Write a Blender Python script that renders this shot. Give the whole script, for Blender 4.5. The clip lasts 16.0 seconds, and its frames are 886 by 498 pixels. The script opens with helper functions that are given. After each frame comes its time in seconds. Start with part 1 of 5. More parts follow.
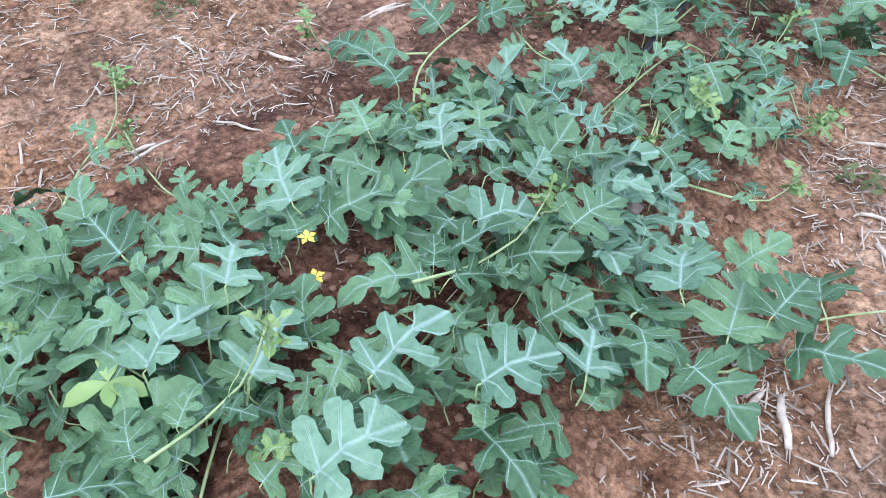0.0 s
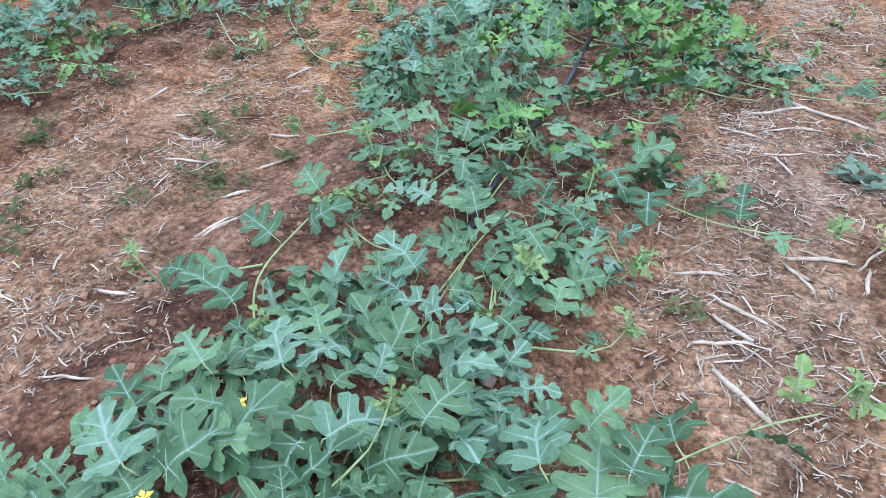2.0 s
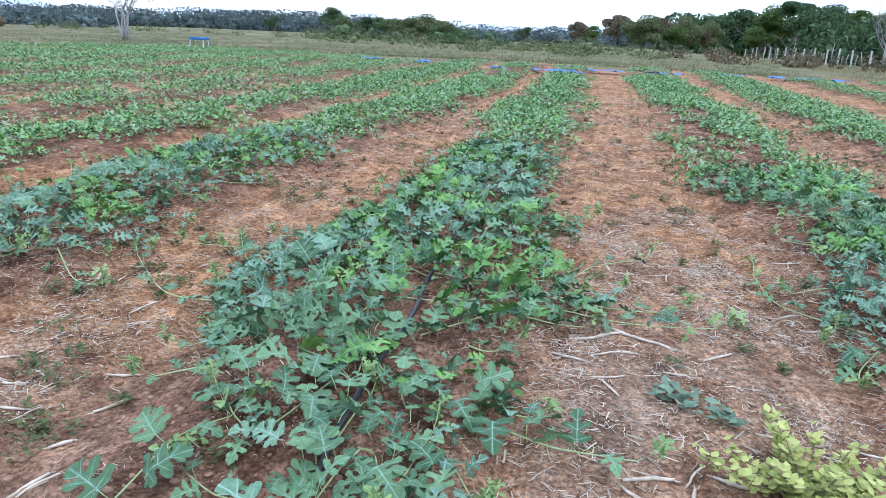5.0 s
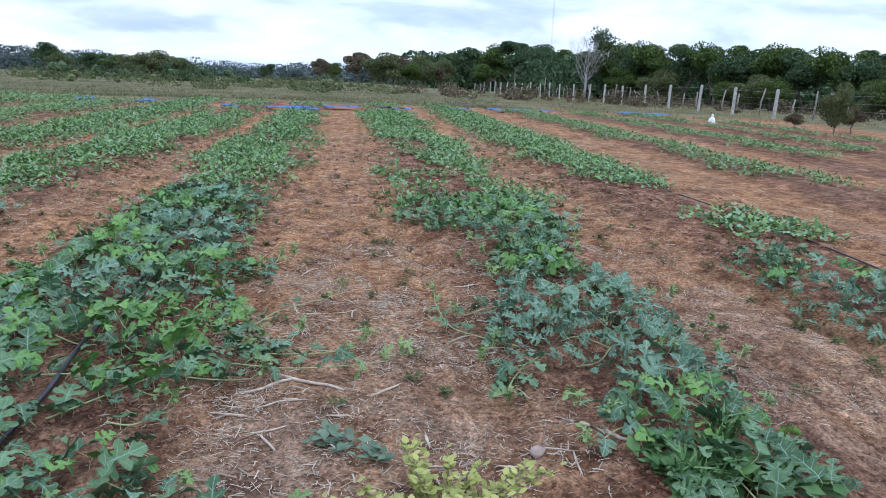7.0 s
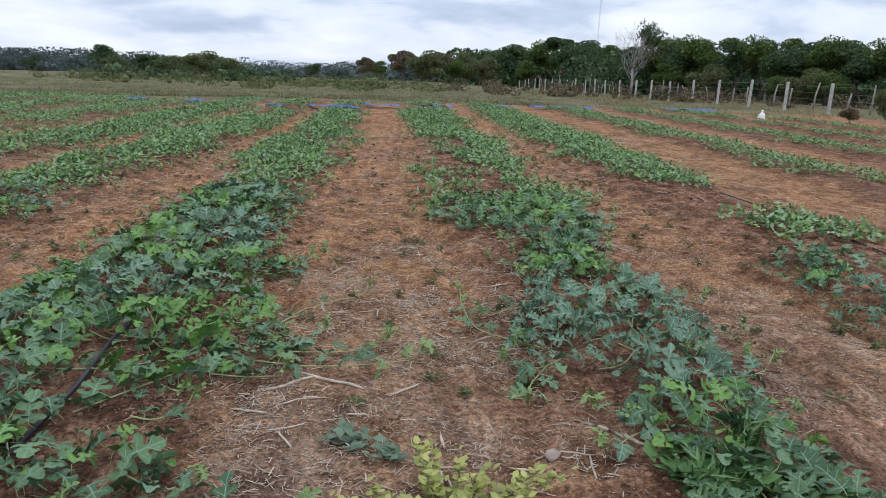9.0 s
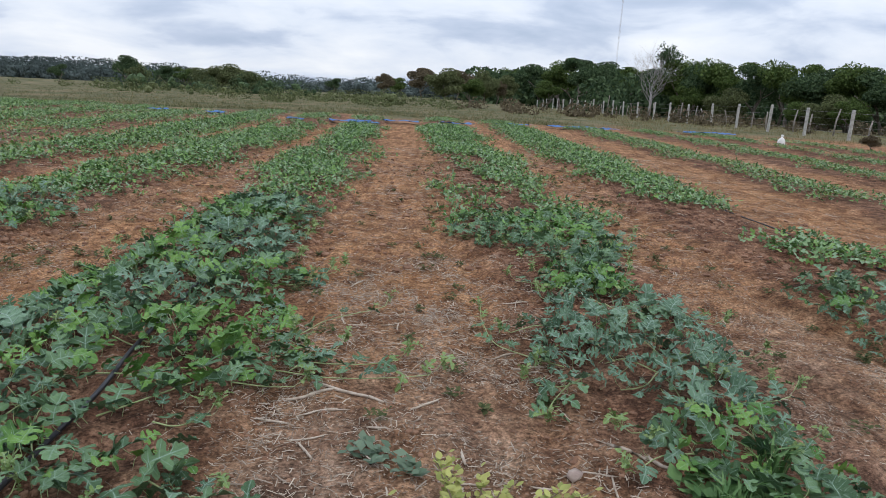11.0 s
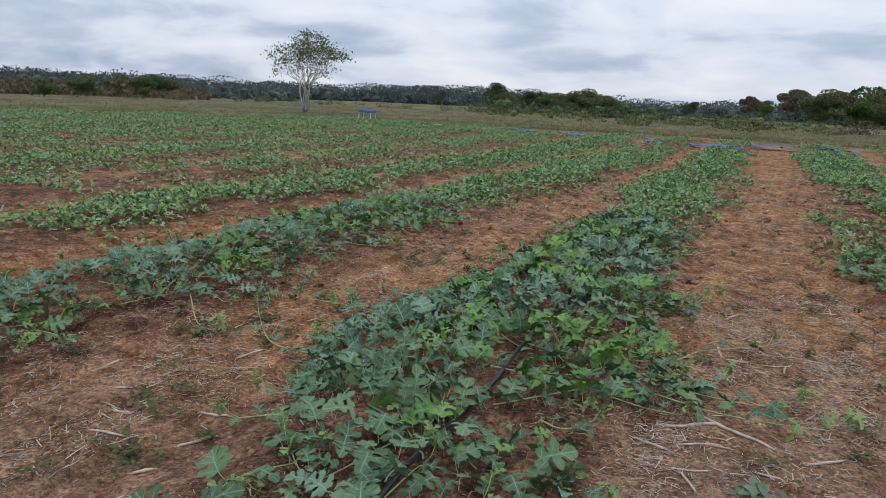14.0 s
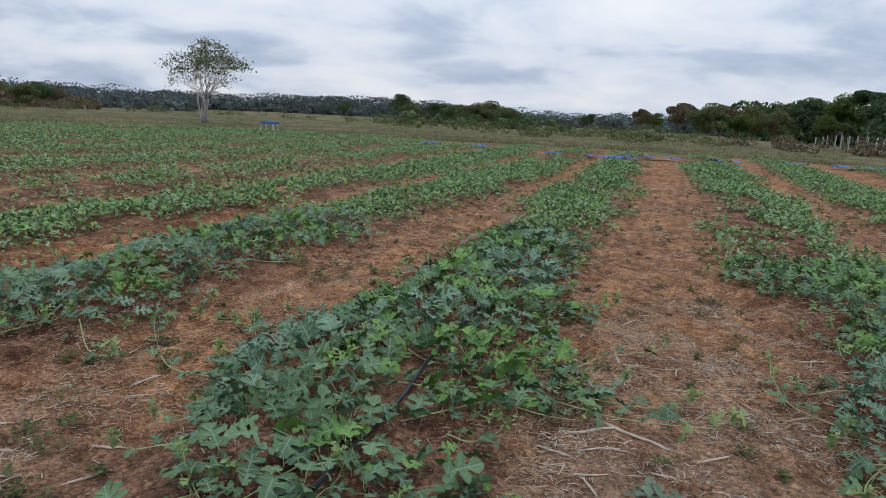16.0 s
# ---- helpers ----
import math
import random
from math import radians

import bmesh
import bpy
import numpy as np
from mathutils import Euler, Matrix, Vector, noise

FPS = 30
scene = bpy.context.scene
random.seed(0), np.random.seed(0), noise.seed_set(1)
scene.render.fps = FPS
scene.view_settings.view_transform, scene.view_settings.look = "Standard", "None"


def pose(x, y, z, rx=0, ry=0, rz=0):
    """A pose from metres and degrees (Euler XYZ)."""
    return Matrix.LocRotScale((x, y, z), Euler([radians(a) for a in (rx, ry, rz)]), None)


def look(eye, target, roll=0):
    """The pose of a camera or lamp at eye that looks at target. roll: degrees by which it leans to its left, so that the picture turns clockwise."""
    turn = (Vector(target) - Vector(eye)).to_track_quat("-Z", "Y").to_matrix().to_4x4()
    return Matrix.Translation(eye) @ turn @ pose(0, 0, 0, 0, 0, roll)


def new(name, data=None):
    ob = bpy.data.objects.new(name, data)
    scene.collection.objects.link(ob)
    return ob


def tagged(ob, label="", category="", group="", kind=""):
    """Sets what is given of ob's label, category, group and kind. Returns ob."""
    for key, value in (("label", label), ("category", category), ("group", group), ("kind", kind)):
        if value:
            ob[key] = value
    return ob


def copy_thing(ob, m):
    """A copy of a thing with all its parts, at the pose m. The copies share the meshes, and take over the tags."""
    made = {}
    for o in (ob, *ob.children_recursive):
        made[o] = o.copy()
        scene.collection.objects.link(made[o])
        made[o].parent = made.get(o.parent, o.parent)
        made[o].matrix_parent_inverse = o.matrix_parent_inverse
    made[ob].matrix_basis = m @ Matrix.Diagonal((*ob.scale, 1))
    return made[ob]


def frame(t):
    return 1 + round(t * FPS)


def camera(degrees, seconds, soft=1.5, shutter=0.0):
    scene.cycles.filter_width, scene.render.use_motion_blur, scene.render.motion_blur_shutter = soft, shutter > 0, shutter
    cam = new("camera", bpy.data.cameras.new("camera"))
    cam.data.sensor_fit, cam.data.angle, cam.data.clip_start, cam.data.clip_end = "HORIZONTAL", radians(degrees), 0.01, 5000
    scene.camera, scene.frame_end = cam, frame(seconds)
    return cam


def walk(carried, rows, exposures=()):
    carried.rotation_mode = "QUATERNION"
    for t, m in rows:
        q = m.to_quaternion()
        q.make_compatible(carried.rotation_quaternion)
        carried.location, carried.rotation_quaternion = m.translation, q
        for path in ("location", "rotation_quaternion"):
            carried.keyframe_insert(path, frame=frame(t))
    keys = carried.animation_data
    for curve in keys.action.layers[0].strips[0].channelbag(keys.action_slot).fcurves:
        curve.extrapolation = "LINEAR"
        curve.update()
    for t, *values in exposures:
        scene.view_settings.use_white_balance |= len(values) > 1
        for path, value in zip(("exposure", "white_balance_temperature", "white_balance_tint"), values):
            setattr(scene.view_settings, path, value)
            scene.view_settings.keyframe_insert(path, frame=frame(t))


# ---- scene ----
cam = camera(65.19, 16.0, soft=0.9)
PATH = [
    (0, (-0.656, -0.214, 1.171), (-1.4438, 0.8540, -0.3252), 1.76),
    (0.5, (-0.632, -0.162, 1.196), (-1.3945, 1.0237, -0.2226), -1.11),
    (1, (-0.608, -0.129, 1.204), (-1.3444, 1.1560, -0.1407), -2.48),
    (1.5, (-0.594, -0.103, 1.228), (-1.2867, 1.2781, -0.0422), -2.41),
    (2, (-0.594, -0.097, 1.249), (-1.2719, 1.3763, 0.0788), -1.51),
    (2.5, (-0.594, -0.090, 1.263), (-1.1964, 1.4939, 0.2001), -0.57),
    (3, (-0.593, -0.088, 1.276), (-1.1507, 1.5583, 0.2862), 0.25),
    (3.5, (-0.587, -0.086, 1.311), (-1.1054, 1.6694, 0.5040), 1.77),
    (3.7, (-0.586, -0.082, 1.324), (-1.0836, 1.7002, 0.5657), 1.54),
    (5.8, (-0.486, -0.143, 1.367), (-0.7686, 1.7437, 0.7665), 1.85),
    (6, (-0.419, -0.129, 1.380), (-0.6466, 1.7665, 0.7834), 0.85),
    (6.5, (-0.228, -0.023, 1.392), (-0.1048, 1.8926, 0.8311), -0.71),
    (7, (-0.098, 0.007, 1.383), (0.1777, 1.9236, 0.8841), 2.60),
    (7.5, (-0.033, 0.012, 1.404), (0.3401, 1.9236, 0.9505), 1.66),
    (8, (-0.010, -0.004, 1.399), (0.1782, 1.9200, 0.8871), 0.73),
    (8.5, (0.003, 0.001, 1.398), (0.0993, 1.9308, 0.8805), 1.17),
    (8.7, (0.008, 0.003, 1.398), (0.1483, 1.9304, 0.8837), 1.68),
    (10.8, (-0.022, 0.004, 1.388), (0.1361, 1.9393, 0.9102), 2.59),
    (11, (-0.040, 0.004, 1.388), (0.0695, 1.9463, 0.9222), 3.24),
    (11.5, (-0.092, 0.001, 1.381), (-0.1005, 1.9456, 0.9119), 3.05),
    (12, (-0.128, -0.010, 1.384), (-0.2166, 1.9295, 0.9021), 2.57),
    (12.5, (-0.159, -0.010, 1.386), (-0.4112, 1.9312, 0.9767), 1.55),
    (13, (-0.165, -0.027, 1.388), (-0.5142, 1.9032, 0.9961), 0.81),
    (13.5, (-0.202, -0.042, 1.377), (-0.7288, 1.8429, 0.9666), 1.68),
    (14, (-0.266, -0.062, 1.361), (-1.0890, 1.7047, 0.9122), 2.52),
    (14.5, (-0.304, -0.100, 1.374), (-1.2097, 1.6350, 0.9635), 3.88),
    (15, (-0.291, -0.103, 1.379), (-1.2526, 1.6156, 1.0312), 5.01),
    (15.5, (-0.303, -0.072, 1.383), (-1.1114, 1.7181, 1.0078), 4.32),
    (16, (-0.248, -0.064, 1.391), (-0.8294, 1.8064, 0.9840), 2.94),
]
walk(cam, [(t, look(eye, target, roll)) for t, eye, target, roll in PATH],
     [(0, 1.2, 5600, 13), (2, 1.04, 5500, 10), (3.5, 1.0, 5450, 8), (6, 0.95, 5500, 8), (7, 0.43, 5650, 10), (8.5, 0.14, 6250, 10), (12.5, -0.02, 6450, 10), (16, -0.17, 6450, 10)])

# ---- world, sun ----
SUN_EL, SUN_AZ = 62.0, 150.0
world = bpy.data.worlds.new("overcast_sky")
scene.world = world
world.use_nodes = True
wn, wl = world.node_tree.nodes, world.node_tree.links
wn.clear()
w_out = wn.new("ShaderNodeOutputWorld")
w_bg = wn.new("ShaderNodeBackground")
w_sky = wn.new("ShaderNodeTexSky")
w_sky.sky_type = "NISHITA"
w_sky.sun_disc = False
w_sky.sun_elevation, w_sky.sun_rotation = radians(SUN_EL), radians(SUN_AZ)
w_sky.dust_density = 3.0
w_gain = wn.new("ShaderNodeMix")
w_gain.data_type, w_gain.blend_type = "RGBA", "MULTIPLY"
w_gain.inputs[0].default_value = 1.0
w_gain.inputs[7].default_value = (0.10, 0.10, 0.10, 1)
wl.new(w_sky.outputs[0], w_gain.inputs[6])
# stratocumulus: noise on a flat cloud layer, which shrinks towards the horizon
w_tc = wn.new("ShaderNodeTexCoord")
w_dir = wn.new("ShaderNodeSeparateXYZ")
wl.new(w_tc.outputs["Generated"], w_dir.inputs[0])
w_up = wn.new("ShaderNodeMath")
w_up.operation = "ADD"
w_up.inputs[1].default_value = 0.27
wl.new(w_dir.outputs[2], w_up.inputs[0])
w_low = wn.new("ShaderNodeMath")
w_low.operation = "MAXIMUM"
w_low.inputs[1].default_value = 0.1
wl.new(w_up.outputs[0], w_low.inputs[0])
w_flat = wn.new("ShaderNodeCombineXYZ")
for k in (0, 1):
    w_div = wn.new("ShaderNodeMath")
    w_div.operation = "DIVIDE"
    wl.new(w_dir.outputs[k], w_div.inputs[0])
    wl.new(w_low.outputs[0], w_div.inputs[1])
    wl.new(w_div.outputs[0], w_flat.inputs[k])
w_flat.inputs[2].default_value = 2.3
w_n1 = wn.new("ShaderNodeTexNoise")
w_n1.inputs["Scale"].default_value = 1.9
w_n1.inputs["Detail"].default_value = 7.0
w_n1.inputs["Roughness"].default_value = 0.5
w_n1.inputs["Distortion"].default_value = 0.25
wl.new(w_flat.outputs[0], w_n1.inputs["Vector"])
w_ramp = wn.new("ShaderNodeValToRGB")
w_ramp.color_ramp.elements[0].position = 0.33
w_ramp.color_ramp.elements[0].color = (0.45, 0.545, 0.71, 1)
w_ramp.color_ramp.elements[1].position = 0.72
w_ramp.color_ramp.elements[1].color = (0.96, 0.995, 1.05, 1)
for w_pos, w_col in ((0.43, (0.57, 0.655, 0.82, 1)), (0.52, (0.765, 0.835, 0.96, 1))):
    w_ramp.color_ramp.elements.new(w_pos).color = w_col
wl.new(w_n1.outputs[0], w_ramp.inputs[0])
w_mix = wn.new("ShaderNodeMix")
w_mix.data_type = "RGBA"
w_mix.inputs[0].default_value = 0.9
wl.new(w_gain.outputs[2], w_mix.inputs[6])
wl.new(w_ramp.outputs[0], w_mix.inputs[7])
# an overcast sky is brighter overhead than at the horizon
w_sep = wn.new("ShaderNodeSeparateXYZ")
wl.new(w_tc.outputs["Generated"], w_sep.inputs[0])
w_rise = wn.new("ShaderNodeMapRange")
for k, v in ((1, 0.0), (2, 1.0), (3, 0.98), (4, 1.72)):
    w_rise.inputs[k].default_value = v
wl.new(w_sep.outputs[2], w_rise.inputs[0])
wl.new(w_rise.outputs[0], w_bg.inputs["Strength"])
wl.new(w_mix.outputs[2], w_bg.inputs["Color"])
wl.new(w_bg.outputs[0], w_out.inputs[0])

sun_data = bpy.data.lights.new("sun", "SUN")
sun_data.energy, sun_data.angle, sun_data.color = 0.55, radians(25), (1.0, 0.96, 0.9)
sun = new("sun", sun_data)
sun.matrix_basis = pose(0, 0, 20, 90 - SUN_EL, 0, 180 - SUN_AZ)


# ---- materials ----
def material(name, rough=0.8):
    m = bpy.data.materials.new(name)
    m.use_nodes = True
    b = m.node_tree.nodes["Principled BSDF"]
    b.inputs["Roughness"].default_value = rough
    return m, m.node_tree.nodes, m.node_tree.links, b


def noise_node(nodes, links, scale, detail=4.0, rough=0.55, vector=None):
    n = nodes.new("ShaderNodeTexNoise")
    n.inputs["Scale"].default_value = scale
    n.inputs["Detail"].default_value = detail
    n.inputs["Roughness"].default_value = rough
    if vector:
        links.new(vector, n.inputs["Vector"])
    return n


def ramp_node(nodes, links, source, stops):
    r = nodes.new("ShaderNodeValToRGB")
    for i, (p, c) in enumerate(stops):
        e = r.color_ramp.elements[i] if i < 2 else r.color_ramp.elements.new(p)
        e.position, e.color = p, (*c, 1)
    links.new(source, r.inputs[0])
    return r


def mix_node(nodes, links, fac, a, b, blend="MIX"):
    m = nodes.new("ShaderNodeMix")
    m.data_type, m.blend_type = "RGBA", blend
    for socket, v in ((m.inputs[0], fac), (m.inputs[6], a), (m.inputs[7], b)):
        if isinstance(v, (int, float)):
            socket.default_value = v
        elif isinstance(v, tuple):
            socket.default_value = (*v, 1)
        else:
            links.new(v, socket)
    return m.outputs[2]


def bump_node(nodes, links, bsdf, height, strength=0.4, distance=0.02):
    b = nodes.new("ShaderNodeBump")
    b.inputs["Strength"].default_value = strength
    b.inputs["Distance"].default_value = distance
    links.new(height, b.inputs["Height"])
    links.new(b.outputs[0], bsdf.inputs["Normal"])


def simple(name, dark, light, scale=8.0, rough=0.8, bump=0.2, dist=0.01, metal=0.0):
    m, n, l, b = material(name, rough)
    tc = n.new("ShaderNodeTexCoord")
    a = noise_node(n, l, scale, 6, 0.65, tc.outputs["Object"])
    r = ramp_node(n, l, a.outputs[0], ((0.35, dark), (0.65, light)))
    l.new(r.outputs[0], b.inputs["Base Color"])
    b.inputs["Metallic"].default_value = metal
    if bump:
        bump_node(n, l, b, a.outputs[0], bump, dist)
    return m


def foliage(name, dark, light, island=False, rough=0.55, sheen=0.28, translucent=0.12):
    m, n, l, b = material(name, rough)
    if island:
        info = n.new("ShaderNodeNewGeometry").outputs["Random Per Island"]
    else:
        info = n.new("ShaderNodeObjectInfo").outputs["Random"]
    tc = n.new("ShaderNodeTexCoord")
    a = noise_node(n, l, 9.0, 3, 0.6, tc.outputs["Object"])
    r = ramp_node(n, l, info, ((0.0, dark), (1.0, light)))
    v = ramp_node(n, l, a.outputs[0], ((0.3, (0.82, 0.82, 0.82)), (0.7, (1.12, 1.12, 1.12))))
    c = mix_node(n, l, 1.0, r.outputs[0], v.outputs[0], "MULTIPLY")
    l.new(c, b.inputs["Base Color"])
    b.inputs["Specular IOR Level"].default_value = sheen
    if translucent:
        t = n.new("ShaderNodeBsdfTranslucent")
        l.new(c, t.inputs["Color"])
        s = n.new("ShaderNodeMixShader")
        s.inputs[0].default_value = translucent
        l.new(b.outputs[0], s.inputs[1])
        l.new(t.outputs[0], s.inputs[2])
        l.new(s.outputs[0], n["Material Output"].inputs[0])
    return m


def leaf_material(name, dark, light, pale, halo):
    """A melon leaf's skin: pale along the veins, blistered between them. The leaf lies along its own y."""
    m, n, l, b = material(name, 0.5)
    tc = n.new("ShaderNodeTexCoord").outputs["Object"]
    xyz = n.new("ShaderNodeSeparateXYZ")
    l.new(tc, xyz.inputs[0])

    def calc(op, a, c=None, d=None):
        k = n.new("ShaderNodeMath")
        k.operation = op
        for i, v in enumerate((a, c, d)):
            if v is None:
                continue
            if isinstance(v, (int, float)):
                k.inputs[i].default_value = v
            else:
                l.new(v, k.inputs[i])
        return k.outputs[0]

    ax = calc("ABSOLUTE", xyz.outputs[0])
    near = calc("MULTIPLY", ax, 0.72)
    for y0, s in ((0.05, 0.24), (0.30, 0.55), (0.56, 0.95)):
        side = calc("ABSOLUTE", calc("SUBTRACT", calc("SUBTRACT", xyz.outputs[1], y0), calc("MULTIPLY", ax, s)))
        near = calc("MINIMUM", near, calc("MULTIPLY_ADD", ax, 0.035, calc("MULTIPLY", side, 1 / math.sqrt(1 + s * s))))
    vein = n.new("ShaderNodeMapRange")
    vein.interpolation_type = "SMOOTHSTEP"
    for k, v in ((1, 0.002), (2, 0.030), (3, halo), (4, 0.0)):
        vein.inputs[k].default_value = v
    l.new(near, vein.inputs[0])
    info = n.new("ShaderNodeObjectInfo").outputs["Random"]
    r = ramp_node(n, l, info, ((0.0, dark), (1.0, light)))
    spot = noise_node(n, l, 7.0, 4, 0.65, tc)
    v = ramp_node(n, l, spot.outputs[0], ((0.3, (0.72, 0.76, 0.72)), (0.7, (1.18, 1.14, 1.15))))
    c = mix_node(n, l, 1.0, r.outputs[0], v.outputs[0], "MULTIPLY")
    c = mix_node(n, l, vein.outputs[0], c, pale)
    l.new(c, b.inputs["Base Color"])
    b.inputs["Specular IOR Level"].default_value = 0.32
    blister = noise_node(n, l, 22.0, 2, 0.5, tc)
    bump_node(n, l, b, calc("MULTIPLY_ADD", vein.outputs[0], -0.5, blister.outputs[0]), 0.55, 0.006)
    t = n.new("ShaderNodeBsdfTranslucent")
    l.new(c, t.inputs["Color"])
    s = n.new("ShaderNodeMixShader")
    s.inputs[0].default_value = 0.05
    l.new(b.outputs[0], s.inputs[1])
    l.new(t.outputs[0], s.inputs[2])
    l.new(s.outputs[0], n["Material Output"].inputs[0])
    return m


def soil_material():
    m, n, l, b = material("soil", 0.95)
    geo = n.new("ShaderNodeNewGeometry").outputs["Position"]
    bed = n.new("ShaderNodeAttribute")
    bed.attribute_name = "bed"
    grass = n.new("ShaderNodeAttribute")
    grass.attribute_name = "grass"
    ash = n.new("ShaderNodeAttribute")
    ash.attribute_name = "ash"
    big = noise_node(n, l, 0.9, 5, 0.6, geo)
    med = noise_node(n, l, 6.0, 6, 0.65, geo)
    fine = noise_node(n, l, 60.0, 5, 0.7, geo)
    dry = ramp_node(n, l, med.outputs[0], ((0.34, (0.205, 0.094, 0.043)), (0.5, (0.355, 0.184, 0.088)), (0.66, (0.48, 0.282, 0.150))))
    # moist red bed soil, darkened further to paint in the leaves' shadow
    red_shaded = ramp_node(n, l, med.outputs[0], ((0.34, (0.082, 0.036, 0.021)), (0.5, (0.195, 0.098, 0.058)), (0.66, (0.33, 0.185, 0.112))))
    # the beds are worked and moist, with canopy shade in their colour, the paths dry and strawy, with a ragged border
    edge = n.new("ShaderNodeMath")
    edge.operation = "MULTIPLY_ADD"
    l.new(big.outputs[0], edge.inputs[0])
    edge.inputs[1].default_value = 1.6
    l.new(bed.outputs["Fac"], edge.inputs[2])
    cut2 = n.new("ShaderNodeMapRange")
    cut2.inputs[1].default_value, cut2.inputs[2].default_value = 0.75, 1.45
    l.new(edge.outputs[0], cut2.inputs[0])
    c = mix_node(n, l, cut2.outputs[0], dry.outputs[0], red_shaded.outputs[0])
    # trodden paths are grey with weathered chaff
    chaff = ramp_node(n, l, med.outputs[0], ((0.34, (0.16, 0.100, 0.070)), (0.5, (0.275, 0.182, 0.128)), (0.66, (0.38, 0.268, 0.195))))
    c = mix_node(n, l, ash.outputs["Fac"], c, chaff.outputs[0])
    # streaks that the harrow drew along the rows
    along = n.new("ShaderNodeMapping")
    along.inputs["Scale"].default_value = (9.0, 0.9, 1.0)
    l.new(geo, along.inputs["Vector"])
    comb = noise_node(n, l, 1.0, 5, 0.6, along.outputs[0])
    lines = ramp_node(n, l, comb.outputs[0], ((0.36, (0.70, 0.67, 0.65)), (0.6, (1.12, 1.12, 1.12))))
    c = mix_node(n, l, 0.8, c, lines.outputs[0], "MULTIPLY")
    wide = noise_node(n, l, 2.2, 3, 0.6, geo)
    patches = ramp_node(n, l, wide.outputs[0], ((0.36, (0.72, 0.70, 0.68)), (0.64, (1.2, 1.2, 1.2))))
    c = mix_node(n, l, 1.0, c, patches.outputs[0], "MULTIPLY")
    flecks = noise_node(n, l, 28.0, 4, 0.75, geo)
    fr = ramp_node(n, l, flecks.outputs[0], ((0.37, (0.52, 0.50, 0.48)), (0.5, (0.97, 0.97, 0.97)), (0.63, (1.32, 1.32, 1.32))))
    c = mix_node(n, l, 1.0, c, fr.outputs[0], "MULTIPLY")
    grain = ramp_node(n, l, fine.outputs[0], ((0.38, (0.50, 0.48, 0.46)), (0.62, (1.3, 1.3, 1.3))))
    c = mix_node(n, l, 1.0, c, grain.outputs[0], "MULTIPLY")
    # fine chopped straw and ash on the dry paths
    specks = n.new("ShaderNodeTexVoronoi")
    specks.inputs["Scale"].default_value = 48.0
    l.new(geo, specks.inputs["Vector"])
    sp = ramp_node(n, l, specks.outputs["Distance"], ((0.10, (1, 1, 1)), (0.2, (0, 0, 0))))
    spm = n.new("ShaderNodeMath")
    spm.operation = "MULTIPLY"
    l.new(sp.outputs[0], spm.inputs[0])
    bw = ramp_node(n, l, big.outputs[0], ((0.42, (0, 0, 0)), (0.62, (0.4, 0.4, 0.4))))
    l.new(bw.outputs[0], spm.inputs[1])
    c = mix_node(n, l, spm.outputs[0], c, (0.44, 0.33, 0.24))
    gn = noise_node(n, l, 0.25, 6, 0.7, geo)
    gcol = ramp_node(n, l, gn.outputs[0], ((0.32, (0.065, 0.072, 0.030)), (0.5, (0.125, 0.115, 0.056)), (0.68, (0.225, 0.170, 0.098))))
    c = mix_node(n, l, grass.outputs["Fac"], c, gcol.outputs[0])
    l.new(c, b.inputs["Base Color"])
    b.inputs["Specular IOR Level"].default_value = 0.15
    add = n.new("ShaderNodeMath")
    add.operation = "MULTIPLY_ADD"
    l.new(fine.outputs[0], add.inputs[0])
    add.inputs[1].default_value = 0.35
    l.new(med.outputs[0], add.inputs[2])
    bump_node(n, l, b, add.outputs[0], 1.0, 0.05)
    return m


SOIL = soil_material()
LEAF = leaf_material("melon_leaf", (0.042, 0.094, 0.038), (0.140, 0.240, 0.108), (0.24, 0.34, 0.25), 0.4)
LEAF_SILVER = leaf_material("melon_leaf_silver", (0.066, 0.136, 0.074), (0.162, 0.268, 0.162), (0.34, 0.43, 0.36), 0.6)
LEAF_BRIGHT = leaf_material("melon_leaf_bright", (0.055, 0.145, 0.024), (0.165, 0.310, 0.062), (0.24, 0.36, 0.16), 0.3)
LEAF_YOUNG = leaf_material("melon_leaf_young", (0.15, 0.240, 0.065), (0.26, 0.35, 0.120), (0.33, 0.42, 0.20), 0.4)
LEAF_FAR = foliage("melon_leaf_joined", (0.050, 0.110, 0.034), (0.27, 0.40, 0.21), island=True)
far_ramp = next(n for n in LEAF_FAR.node_tree.nodes if n.type == "VALTORGB" and n.color_ramp.elements[0].color[1] < 0.2)
for p, c in ((0.3, (0.100, 0.205, 0.056)), (0.55, (0.200, 0.340, 0.080)), (0.75, (0.190, 0.285, 0.135)), (0.9, (0.250, 0.350, 0.205))):
    far_ramp.color_ramp.elements.new(p).color = (*c, 1)
VEIN = simple("leaf_vein", (0.20, 0.31, 0.23), (0.29, 0.40, 0.32), 20, 0.6, 0)
STEM = simple("vine_stem", (0.22, 0.30, 0.11), (0.38, 0.42, 0.20), 30, 0.6, 0.2)
STRAW = foliage("straw", (0.17, 0.125, 0.092), (0.54, 0.45, 0.35), island=True, rough=0.8, translucent=0)
STALK = simple("dry_stalk", (0.34, 0.26, 0.19), (0.58, 0.49, 0.39), 25, 0.8, 0.5)
CLOD = simple("clod", (0.15, 0.074, 0.043), (0.31, 0.175, 0.105), 9, 0.95, 0.5)
STONE = simple("stone", (0.30, 0.22, 0.18), (0.44, 0.35, 0.29), 20, 0.9, 0.4)
WEED = foliage("weed", (0.05, 0.12, 0.03), (0.14, 0.24, 0.08), island=True)
